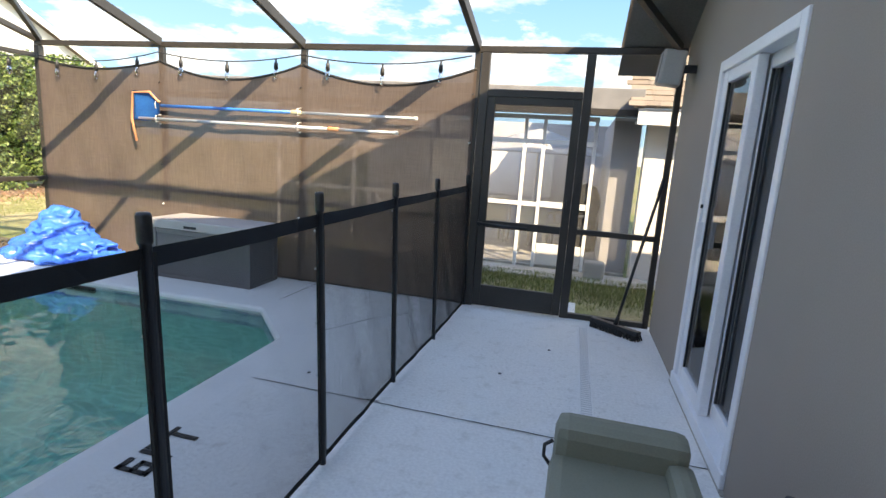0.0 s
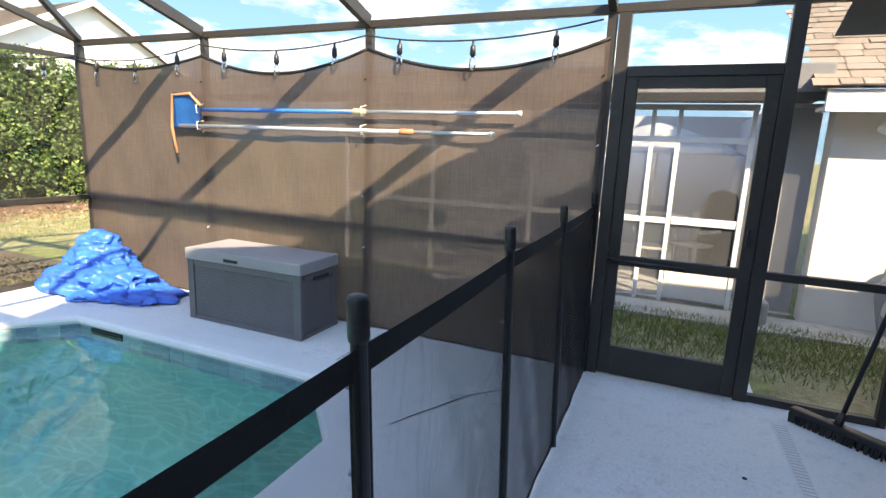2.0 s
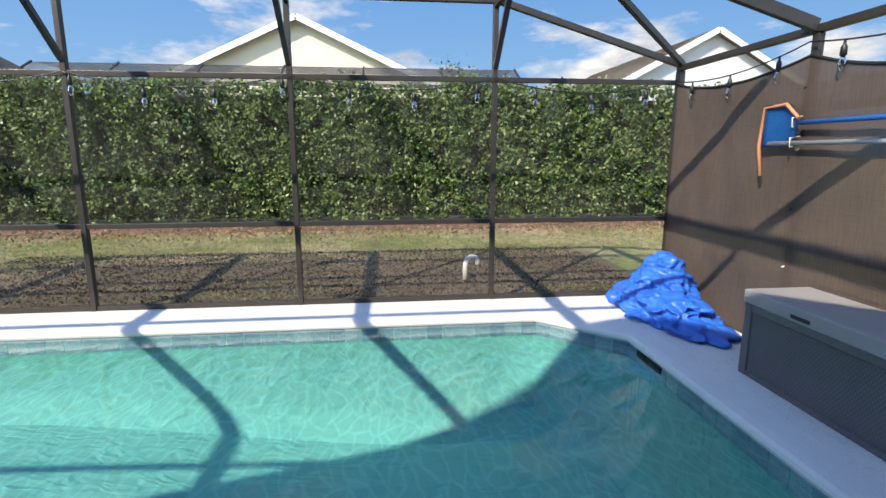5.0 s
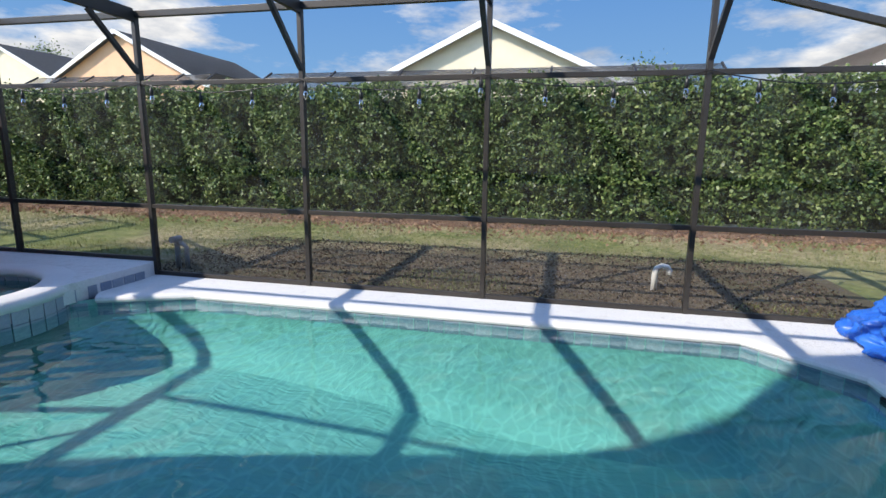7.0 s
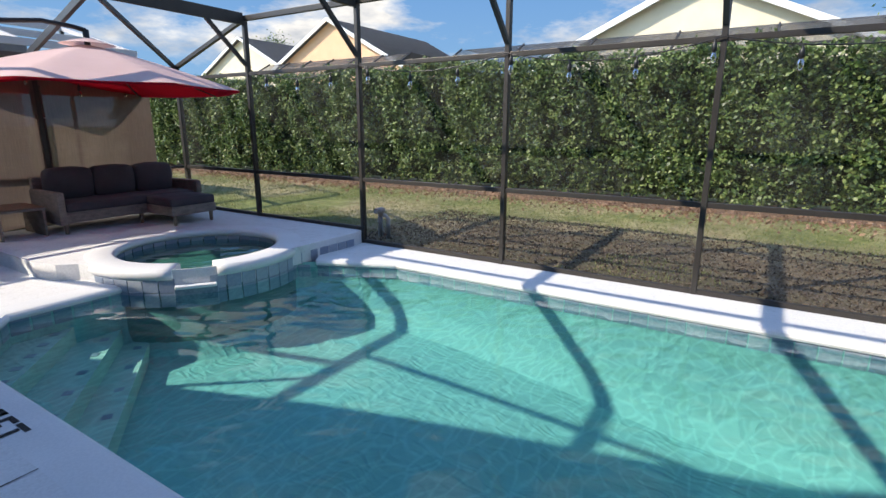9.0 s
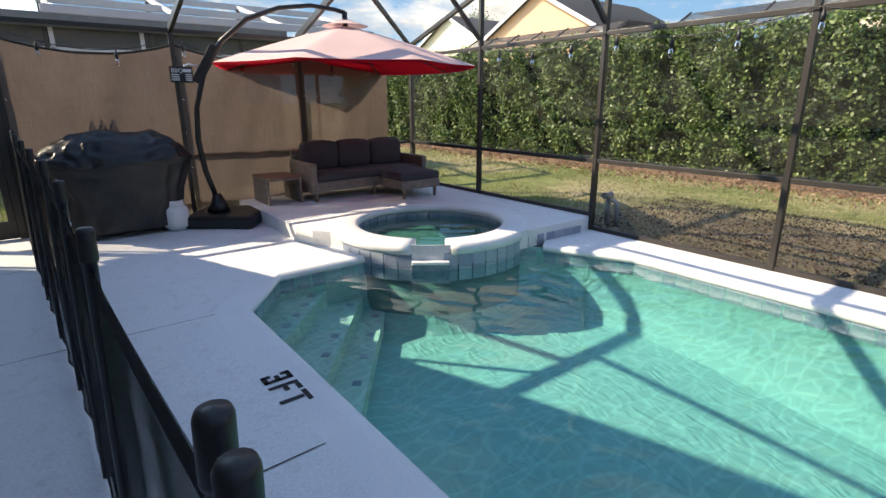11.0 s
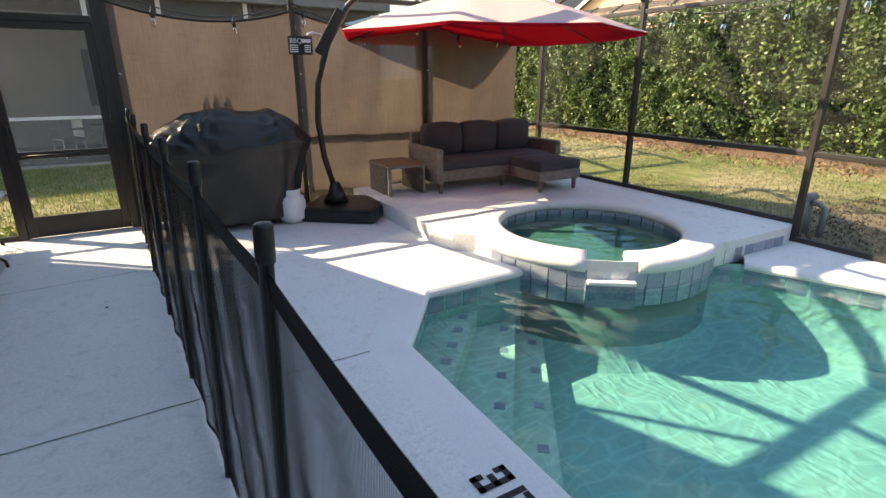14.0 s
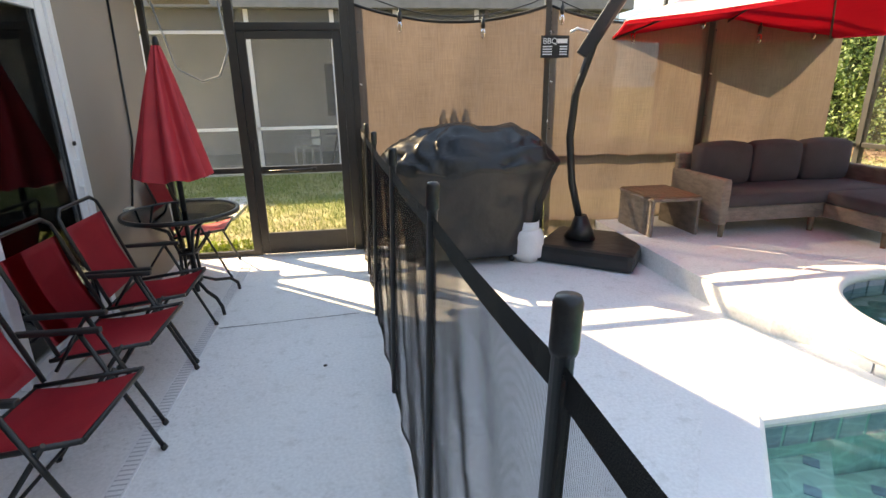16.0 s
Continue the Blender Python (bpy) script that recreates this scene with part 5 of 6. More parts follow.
def cantilever_umbrella():
    C, R = Vector((-4.30, -5.70, 0)), 1.72
    B = Vector((-2.74, -6.22, 0))
    u = thing("cantilever_umbrella", AT(B.x, B.y, 0), "faded red cantilever umbrella with a curved black arm", "umbrella")
    m = AT(0.04, 0.0, 0, 0, 0, -38)

    part("base", box((-0.44, -0.40, 0.0), (0.44, 0.40, 0.165), 0.05, m), M_COVER, u, "low black plastic weight base")
    foot = Vector((0.15, -0.06, 0.17))
    part("socket", tube([foot, foot + Vector((-0.01, 0, 0.10)), foot + Vector((0.0, 0, 0.22))], [0.15, 0.10, 0.055], 16), M_BLACK, u)
    d = (C - B - Vector((foot.x, foot.y, 0)))
    d.z = 0
    L = d.length
    d.normalize()
    prof = [(0.0, 0.30), (-0.10, 0.7), (-0.14, 1.1), (-0.11, 1.5), (0.02, 1.9), (0.26, 2.28), (0.58, 2.55), (0.98, 2.70), (1.38, 2.745), (L - 0.12, 2.71), (L, 2.68)]
    pts = [foot * 1.0 + d * s + Vector((0, 0, z - 0.17)) for s, z in prof]
    part("arm", tube(pts, [0.034] * 7 + [0.028] * 4, 12), M_BLACK, u, "curved black steel arm")
    h = pts[4]
    part("crank_box", bar(h + Vector((0.10, -0.03, -0.10)), h + Vector((-0.16, 0.05, 0.34)), 0.07, 0.10, 0.015), M_BLACK, u)
    part("crank_handle", tube([h + Vector((0.03, 0.0, 0.08)), h + Vector((0.16, 0.0, 0.11)), h + Vector((0.22, 0.0, 0.08))], 0.011, 8), M_ALUPOLE, u, "grey crank handle")
    cc = C - B
    hub_z, rim_z = 2.50, 2.0

    def canopy(off):
        def fn(p, q):
            a = 2 * math.pi * p
            k = (a / (math.pi / 4)) % 1.0
            scal = math.cos(math.pi / 8) / math.cos((k - 0.5) * math.pi / 4)
            r = 0.06 + (R - 0.06) * q
            sag = 0.012 * math.sin(math.pi * k) * q
            return (cc.x + r * scal * math.cos(a), cc.y + r * scal * math.sin(a), hub_z - (hub_z - rim_z) * q ** 1.12 - sag + off)
        return fn
    part("canopy", sheet(canopy(0.006), 64, 10), M_CANOPY_TOP, u, "sun faded pink canopy top")
    lining = part("lining", sheet(canopy(-0.004), 64, 10), M_CANOPY_RED, u, "deep red canopy underside")
    part("valance", sheet(lambda p, q: Vector(canopy(-0.002)(p, 1.0)) + Vector((0, 0, -0.02 * q)), 64, 1), M_CANOPY_RED, u, "short red valance")
    part("vent_cap", sheet(lambda p, q: (cc.x + 0.30 * q * math.cos(2 * math.pi * p), cc.y + 0.30 * q * math.sin(2 * math.pi * p), hub_z + 0.10 - 0.085 * q ** 1.2), 24, 4), M_CANOPY_TOP, u)
    part("hub", tube([cc + Vector((0, 0, 2.32)), cc + Vector((0, 0, 2.69))], 0.035, 12), M_BLACK, u)
    for k in range(8):
        a = math.pi / 4 * k
        e = Vector((cc.x + R * 0.99 * math.cos(a), cc.y + R * 0.99 * math.sin(a), rim_z - 0.02))
        rib = part("rib", tube([cc + Vector((0, 0, hub_z - 0.03)), cc.lerp(e, 0.5) + Vector((0, 0, (hub_z + 0.02) * 0.5 + 0.0)), e], 0.010, 6), M_BLACK, u)
        part("strut", tube([cc + Vector((0.03 * math.cos(a), 0.03 * math.sin(a), 2.34)), cc.lerp(e, 0.5) + Vector((0, 0, (hub_z + 0.02) * 0.5))], 0.008, 6), M_BLACK, rib)


cantilever_umbrella()
P = STEP


def cushion(lo, hi, puff):
    c = [(a + b) / 2 for a, b in zip(lo, hi)]
    bm = box(lo, hi, min(b - a for a, b in zip(lo, hi)) * 0.32)
    bmesh.ops.subdivide_edges(bm, edges=bm.edges[:], cuts=2, use_grid_fill=True)
    for v in bm.verts:
        d = [(v.co[i] - c[i]) / ((hi[i] - lo[i]) / 2) for i in range(3)]
        k = noise.noise(v.co * 5)
        for i in range(3):
            o = [abs(d[j]) for j in range(3) if j != i]
            v.co[i] += d[i] * puff * (1 - o[0] ** 2) * (1 - o[1] ** 2) + 0.006 * k
    for f in bm.faces:
        f.smooth = True
    return bm


def sofa():
    s = thing("corner_sofa", AT(-4.80, -6.37, P), "grey brown wicker corner sofa with plum grey cushions", "sofa")
    part("seat_base", box((-0.98, -0.36, 0.14), (0.98, 0.36, 0.28), 0.015), M_WICKER, s)
    part("back_frame", box((-0.98, -0.42, 0.14), (0.98, -0.34, 0.70), 0.02), M_WICKER, s)
    for x in (-0.99, 0.91):
        part("arm", box((x, -0.42, 0.12), (x + 0.09, 0.40, 0.55), 0.03), M_WICKER, s, "rounded wicker arm")
    part("chaise_base", box((-0.80, 0.36, 0.14), (-0.12, 1.0, 0.27), 0.015), M_WICKER, s)
    part("seat_cushion", cushion((-0.88, -0.32, 0.275), (0.90, 0.37, 0.40), 0.012), M_CUSHION, s)
    part("chaise_cushion", cushion((-0.80, 0.33, 0.265), (-0.12, 1.0, 0.385), 0.012), M_CUSHION, s)
    for i, x in enumerate((0.31, -0.26, -0.84)):
        part("back_cushion", cushion((x, -0.33, 0.40), (x + 0.56, -0.12, 0.80), 0.03), M_CUSHION, s)
    for x, y in ((0.92, 0.34), (0.92, -0.36), (-0.92, -0.36), (-0.18, 0.95), (-0.74, 0.95), (-0.05, 0.32)):
        part("leg", tube([(x, y, 0.15), (x + 0.01, y + 0.01, 0.0)], [0.032, 0.022], 8), M_LEG, s, "tapered wooden leg")


sofa()
t = thing("side_table", AT(-3.47, -6.44, P), "wicker side table with brown wooden slat top", "table")
for x in (-0.24, 0.22):
    part("side", box((x, -0.31, 0.0), (x + 0.03, 0.31, 0.36), 0.008), M_WICKER, t)
part("frame", box((-0.25, -0.32, 0.335), (0.26, 0.32, 0.362), 0.008), M_WICKER, t)
for k in range(6):
    part("slat", box((-0.24 + k * 0.082, -0.31, 0.3625), (-0.165 + k * 0.082, 0.31, 0.378), 0.003), M_TEAK, t, "brown wooden slat")

s = thing("price_sign", AT(-2.60, SOUTH + 0.07, 2.01), "black sign with white lettering above the grill", "sign")
part("board", box((-0.02, -0.006, -0.20), (0.26, 0.006, 0.0), 0.004, AT(0, 0, 0, 0, 0, 0)), M_MARK, s)
txt = bpy.data.curves.new("heading", 'FONT')
txt.body, txt.size, txt.extrude = "BBQ", 0.075, 0.001
tob = new("heading_curve", txt)
dg = bpy.context.evaluated_depsgraph_get()
me = bpy.data.meshes.new_from_object(tob.evaluated_get(dg))
bpy.data.objects.remove(tob)
me.materials.append(M_WHITE)
h = new("heading", me)
h.parent = s
h.matrix_basis = AT(0.245, 0.008, -0.075, 90, 0, 180)
bm = bmesh.new()
add_box(bm, (0.0, 0.0062, -0.07), (0.10, 0.0075, -0.03))
part("script_bar", bm, M_WHITE, s)
for k in range(4):
    z = -0.105 - k * 0.023
    part("text_bar", box((0.15, 0.0062, z), (0.245, 0.0075, z + 0.011)), M_WHITE, s)
    part("text_bar", box((0.0, 0.0062, z), (0.075, 0.0075, z + 0.011)), M_WHITE, s)
for k, x in enumerate((-1.33, -1.44, -1.55)):
    b = solid("glass_bottle", lathe([(0.0, 0.0), (0.028, 0.0), (0.030, 0.01), (0.030, 0.10), (0.012, 0.15), (0.011, 0.19), (0.0, 0.19)], 14), M_GLASS, "small glass bottle on the ledge behind the cloth", "bottle", "bottles")
    b.matrix_world = AT(x, SOUTH - 0.03, 1.22)
solid("bottle_ledge", box((-1.7, SOUTH - 0.07, 1.2), (-1.2, SOUTH - 0.02, 1.22), 0.004), M_BRONZE, "narrow dark ledge on the cage", "ledge")


# ---------- string lights ----------
def string_lights(pts, bulbs, sag, label):
    s = thing("string_lights", AT(*pts[0]), label, "string lights", "string lights")
    o = Vector(pts[0])
    path = []
    for a, b in zip(pts, pts[1:]):
        a, b = Vector(a), Vector(b)
        for i in range(10):
            u = i / 10
            path.append(a.lerp(b, u) - Vector((0, 0, sag * 4 * u * (1 - u))))
    path.append(Vector(pts[-1]))
    part("cable", tube([p - o for p in path], 0.006, 6), M_BLACK, s)
    for k in range(bulbs):
        f = (k + 0.5) / bulbs * (len(path) - 1)
        p = path[int(f)].lerp(path[min(int(f) + 1, len(path) - 1)], f % 1) - o
        sock = part("socket", lathe([(0.008, 0.0), (0.010, -0.03), (0.020, -0.045), (0.022, -0.10), (0.016, -0.105), (0.0, -0.105)], 10), M_BLACK, s)
        sock.matrix_basis = Matrix.Translation(p)
        bl = part("bulb", lathe([(0.012, -0.105), (0.022, -0.13), (0.027, -0.16), (0.022, -0.19), (0.008, -0.205), (0.0, -0.207)], 12), M_BULB, sock, "clear glass bulb")


yn = NORTH - 0.06
string_lights([(WEST + 0.05, yn, 2.30), (-4.41, yn, 2.36), (-2.66, yn, 2.36), (-0.9, yn, 2.38)], 9, 0.08, "black string lights with clear bulbs along the cage")
string_lights([(WEST + 0.06, -4.98, 2.32)] + [(WEST + 0.06, y, 2.31) for y in WPOSTS[1:]] + [(WEST + 0.06, NORTH - 0.1, 2.30)], 16, 0.13, "black string lights with clear bulbs along the rail")
string_lights([(WEST + 0.6, SOUTH + 0.06, 2.30), (-4.13, SOUTH + 0.06, 2.32), (-2.42, SOUTH + 0.06, 2.36), (-0.62, SOUTH + 0.06, 2.38)], 7, 0.20, "black string lights with clear bulbs over the cloth")

# ---------- garden ----------
solid("drain_pipe", tube([(-7.25, 3.05, -0.06), (-7.25, 3.05, 0.16), (-7.25, 3.07, 0.22), (-7.25, 3.12, 0.25), (-7.25, 3.18, 0.24), (-7.25, 3.21, 0.2), (-7.25, 3.21, 0.15)], 0.035, 12), M_PVC, "white plastic pipe bent over like a cane", "pipe")
p = thing("spa_pipes", AT(-6.75, -3.15, -0.05), "grey plastic pool pipes rising beside the cage", "pipe")
part("pipe", tube([(0, 0, 0), (0, 0, 0.40)], 0.035, 10), M_HOSE, p)
part("cap", tube([(-0.06, 0, 0.40), (0.10, 0, 0.40)], 0.045, 10), M_HOSE, p)
part("pipe", tube([(0.02, 0.16, 0), (0.02, 0.16, 0.30), (0.02, 0.10, 0.34), (0.0, 0.0, 0.34)], 0.03, 10), M_HOSE, p)


def leaf_cloud(n, place, size, seed, wide=0.45, face=None):
    """Many small leaves, numbers drawn at once; face: the way that most of them turn."""
    r = np.random.RandomState(seed)
    c = place(r, n)
    d = r.normal(size=(n, 3))
    d /= np.linalg.norm(d, axis=1)[:, None]
    e = r.normal(size=(n, 3))
    if face:
        nn = r.normal(size=(n, 3)) * 0.55 + np.array(face)
        e = np.cross(nn, d)
    e -= (e * d).sum(1)[:, None] * d
    e /= np.linalg.norm(e, axis=1)[:, None]
    s = size * r.uniform(0.6, 1.3, n)[:, None]
    v = np.stack([c - d * s, c + e * s * wide, c + d * s, c - e * s * wide], 1).reshape(-1, 3)
    f = np.arange(4 * n).reshape(-1, 4)
    return v.tolist(), f.tolist()


def hedge_place(r, n):
    """Sprays of leaves, packed into a clipped but lumpy face and top."""
    m = n // 26
    y = r.uniform(-22, 13, m)
    z = r.uniform(0, 1, m) ** 0.9
    bulge = 0.10 * np.sin(y * 1.3) + 0.09 * np.sin(y * 3.1 + 2 + 2 * z) + 0.10 * np.sin(y * 6.3 + z * 5) + 0.10 * np.sin(z * 9 + y * 2.2)
    topw = 2.96 + 0.08 * np.sin(y * 1.9) + 0.06 * np.sin(y * 5.3 + 1) + 0.05 * np.sin(y * 11.0)
    top = r.uniform(0, 1, m) < 0.15
    x = -12.35 + bulge - np.abs(r.normal(0, 0.17, m)) - 0.15 * (1 - z)
    zz = 0.05 + (topw - 0.05) * z
    x = np.where(top, r.uniform(-13.5, -12.3, m) + 0.5 * bulge, x)
    zz = np.where(top, topw + r.normal(0, 0.05, m), zz)
    c = np.stack([x, y, zz], 1)[r.randint(0, m, n)]
    return c + r.normal(0, 1, (n, 3)) * np.array([0.05, 0.075, 0.07])


hedge = thing("hedge", AT(0, 0, 0), "tall dense clipped green hedge along the lawn", "hedge")
v, f = leaf_cloud(165000, hedge_place, 0.046, 5, 0.62, (0.55, 0.0, 0.35))
lv = new("leaves", from_arrays("leaves", v, f, M_LEAF))
lv.parent = hedge
tagged(lv, kind="stuff")
# Added block inside; its near-black colour stands in for shade between the leaves.
part("core", box((-13.7, -22, 0.1), (-12.85, 13, 2.8), 0.1), surf("hedge_inner_shade", (0.008, 0.014, 0.004), (0.03, 0.045, 0.014), 0.95, 3.0, 12.0, 0.8, dist=0.1), hedge)
for k in range(24):
    y = -21 + k * 1.43
    part("stem", tube([(-13.2, y, -0.06), (-13.15, y + 0.1, 0.3), (-13.2, y, 1.0)], [0.05, 0.04, 0.03], 6), M_BARK, hedge)
solid("mulch_strip", box((-13.6, -22, -0.06), (-11.75, 13, -0.035)), M_MULCH, "reddish fallen leaves under the hedge", "mulch", kind="structure")


def litter_place(r, n):
    y = r.uniform(-20, 12, n)
    return np.stack([-11.6 + r.normal(0, 0.45, n), y, np.full(n, -0.03)], 1)


v, f = leaf_cloud(5000, litter_place, 0.05, 8)
tagged(new("leaf_litter", from_arrays("leaf_litter", v, f, leaf_mat("dry_leaf", [(0.18, 0.09, 0.06), (0.32, 0.19, 0.12), (0.45, 0.30, 0.2)], 0.8))), "dry fallen leaves along the hedge", "leaf litter", kind="stuff")


def soil_place(r, n):
    x, y = r.uniform(-9.4, -6.3, n), r.uniform(-3.6, 5.2, n)
    return np.stack([x, y, -0.045 + r.uniform(0, 0.012, n)], 1)


v, f = leaf_cloud(16000, soil_place, 0.022, 18)
tagged(new("soil_litter", from_arrays("soil_litter", v, f, leaf_mat("soil_chip", [(0.025, 0.018, 0.014), (0.07, 0.05, 0.038), (0.15, 0.11, 0.08), (0.26, 0.2, 0.14)], 0.9))), "dark brown soil crumbs and chips by the cage", "soil", kind="stuff")


def grass(n, x0, x1, y0, y1, h, seed, keep, name, label):
    r = np.random.RandomState(seed)
    x, y = r.uniform(x0, x1, n), r.uniform(y0, y1, n)
    k = keep(x, y, r.uniform(0, 1, n))
    x, y = x[k], y[k]
    m = len(x)
    a = r.uniform(0, 2 * np.pi, m)
    w, hh = 0.006, h * r.uniform(0.5, 1.3, m)
    lean = r.normal(0, 0.4, (m, 2)) * hh[:, None]
    z = np.full(m, -0.052)
    v = np.stack([np.stack([x - w * np.cos(a), y - w * np.sin(a), z], 1), np.stack([x + w * np.cos(a), y + w * np.sin(a), z], 1), np.stack([x + lean[:, 0], y + lean[:, 1], z + hh], 1)], 1).reshape(-1, 3)
    tagged(new(name, from_arrays(name, v.tolist(), np.arange(3 * m).reshape(-1, 3).tolist(), M_GRASS)), label, "grass", kind="stuff")


def patchy(x, y, u):
    f = np.sin(x * 1.7 + np.sin(y * 0.9)) + np.sin(y * 1.3 + 0.7 * x) + 0.6 * np.sin(3.1 * x - 2.2 * y)
    bare = (x > -9.2) & (y > -3.5)
    return np.where(bare, f > 1.35, f > -0.9 - u)


grass(60000, -11.8, -6.5, -16, 12, 0.045, 3, patchy, "lawn_grass", "patchy sunlit lawn grass with bare spots")
grass(26000, -3.0, 4.0, 5.5, 7.1, 0.07, 6, lambda x, y, u: y - 5.6 > u * 0.9, "side_yard_grass", "short green grass between the houses")
grass(30000, -3.5, 4.5, -12.3, -7.1, 0.07, 7, lambda x, y, u: u > 0.1, "back_yard_grass", "green grass beyond the screen door")
M_WEED = leaf_mat("weed_leaf", [(0.16, 0.22, 0.03), (0.30, 0.36, 0.06)], 0.5)
v, f = leaf_cloud(500, lambda r, n: np.stack([r.uniform(0.5, 1.15, n), SOUTH - 0.18 + r.normal(0, 0.06, n), r.uniform(-0.03, 0.10, n)], 1), 0.03, 9)
tagged(new("weeds", from_arrays("weeds", v, f, M_WEED)), "yellow green weeds along the cage", "weeds", kind="stuff")


# ---------- houses around ----------
def gable_house(name, x, yc, apex, half, eave, depth, stucco, roof, label):
    """A house whose gable faces the pool, with overhanging white fascia."""
    h = thing(name, AT(x, yc, 0), label, "house", "neighbouring houses")
    sl = (apex - eave) / half
    bm = bmesh.new()
    pr = [(-half + 0.5, -0.1), (half - 0.5, -0.1), (half - 0.5, eave + 0.5 * sl - 0.12), (0, apex - 0.12), (-half + 0.5, eave + 0.5 * sl - 0.12)]
    a = [bm.verts.new((0, y, z)) for y, z in pr]
    b = [bm.verts.new((-depth, y, z)) for y, z in pr]
    bm.faces.new(a), bm.faces.new(b[::-1])
    for i in range(5):
        bm.faces.new((a[i], b[i], b[(i + 1) % 5], a[(i + 1) % 5]))
    bmesh.ops.recalc_face_normals(bm, faces=bm.faces)
    part("wall", bm, stucco, h)
    for s in (-1, 1):
        bm = bmesh.new()
        vs = [bm.verts.new(p) for p in ((0.45, 0, apex), (-depth, 0, apex), (-depth, s * half, eave), (0.45, s * half, eave))]
        bm.faces.new(vs if s > 0 else vs[::-1])
        bmesh.ops.solidify(bm, geom=bm.faces[:], thickness=0.1)
        part("roof", bm, roof, h)
        part("fascia", bar((0.47, 0, apex - 0.09), (0.47, s * half, eave - 0.09), 0.05, 0.24), M_WHITE, h, "white fascia board")
    return h


gable_house("neighbour_house", -24.0, -1.45, 7.1, 6.6, 4.05, 14, M_STUCCO_C, M_SHINGLE_D, "cream stucco house with a white gable edge")
gable_house("neighbour_house", -24.0, 16.95, 7.05, 5.2, 4.3, 14, M_STUCCO_G, M_SHINGLE, "pale grey stucco house with a tan roof")
h = gable_house("neighbour_house", -30.0, -26.0, 8.9, 6.6, 5.4, 12, M_STUCCO_P, M_SHINGLE_D, "peach stucco house with a dark grey roof")
gable_house("neighbour_house", -34.0, -41.0, 9.4, 8.0, 5.2, 12, M_STUCCO_C, M_SHINGLE_D, "distant house with a dark roof")
for y0, y1, z in ((-9.5, 6.8, 4.55), (-21.0, -12.0, 4.6)):
    lan = thing("screened_porch", AT(-18.5, (y0 + y1) / 2, 0), "neighbour's grey screened porch behind the hedge", "screen enclosure")
    w = (y1 - y0) / 2
    part("roof_screen", sheet(lambda u, v: (-3.4 * v, -w + 2 * w * u - (1 if u > 0.5 else -1) * 1.2 * v * 0, 3.75 + (z - 3.75) * min(1, v * 2.2)), 8, 8, 0.02), see_through("porch_screen", (0.10, 0.10, 0.105), 0.35), lan)
    part("eave_beam", bar((0, -w, 3.72), (0, w, 3.72), 0.1, 0.1), M_BRONZE, lan)
    for k in range(7):
        yy = -w + 2 * w * k / 6
        part("post", bar((0, yy, -0.1), (0, yy, 3.7), 0.08, 0.08), M_BRONZE, lan)
        part("rafter", bar((0, yy, 3.74), (-1.55, yy, z), 0.06, 0.06), M_BRONZE, lan)

# next house to the north: white wall, shingle roof, white framed porch
nb = thing("north_house", AT(0, 7.45, 0), "white stucco house with tan shingle roof across the side yard", "house", "neighbouring houses")
part("wall", box((0.95, 0.0, -0.1), (9.0, 0.25, 2.1)), M_STUCCO_W, nb)
part("fascia", box((0.78, -0.35, 1.98), (9.2, -0.30, 2.17), 0.004), M_WHITE, nb, "white fascia board")
part("soffit", box((0.78, -0.30, 2.0), (9.2, 0.0, 2.03)), M_WHITE, nb)
bm = bmesh.new()
vs = [bm.verts.new(p) for p in ((0.72, -0.38, 2.17), (9.3, -0.38, 2.17), (9.3, 3.6, 4.6), (0.72, 3.6, 4.6))]
bm.faces.new(vs)
bmesh.ops.solidify(bm, geom=bm.faces[:], thickness=-0.06)
rf = part("roof", bm, M_SHINGLE, nb)
verts, faces = [], []
rnd = random.Random(9)
sl = Vector((0, 3.98, 2.43)).normalized()
nrm = Vector((0, -sl.z, sl.y))
for r in range(20):
    x = 0.72 - rnd.random() * 0.15
    while x < 4.5:
        w = rnd.uniform(0.14, 0.30)
        o = Vector((x, -0.39, 2.185)) + sl * (r * 0.15) + nrm * 0.01
        th = rnd.choice((0.006, 0.012, 0.016))
        k = len(verts)
        for dx, du, dn in ((0.004, 0, th), (w - 0.004, 0, th), (w - 0.004, 0.15, 0.002), (0.004, 0.15, 0.002), (0.004, 0, 0), (w - 0.004, 0, 0)):
            verts.append(tuple(o + Vector((dx, 0, 0)) + sl * du + nrm * dn))
        faces += [(k, k + 1, k + 2, k + 3), (k + 4, k + 5, k + 1, k)]
        x += w
NS = Nodes("tan_shingle_tabs")
ge = NS.n("ShaderNodeNewGeometry")
NS.l(mixc(NS, 0.5, ramp(NS, ge.outputs["Random Per Island"], (0.15, 0.115, 0.088), (0.31, 0.26, 0.21), 0, 1), ramp(NS, noise_tex(NS, coords(NS), 120.0), (0.14, 0.11, 0.085), (0.33, 0.27, 0.22))), NS.b.inputs["Base Color"])
NS.b.inputs["Roughness"].default_value = 0.95
sh = new("shingles", from_arrays("shingles", verts, faces, NS.m))
sh.parent = nb
tagged(sh, "overlapping tan shingles", kind="stuff")
fl = part("floodlight", lathe([(0.055, -0.10), (0.06, -0.08), (0.035, -0.02), (0.025, 0.03), (0.0, 0.035)], 16), M_WHITE, nb, "white spot lamp under the eave")
fl.matrix_basis = AT(1.32, -0.12, 1.92, -20, 20, 0)
part("concrete_strip", box((-3.0, -0.55, -0.06), (9.0, 0.0, -0.02), 0.01), M_CONC, nb)
hose = thing("garden_hose", AT(1.72, 7.40, 0.0), "grey garden hose coiled on the white wall", "hose")
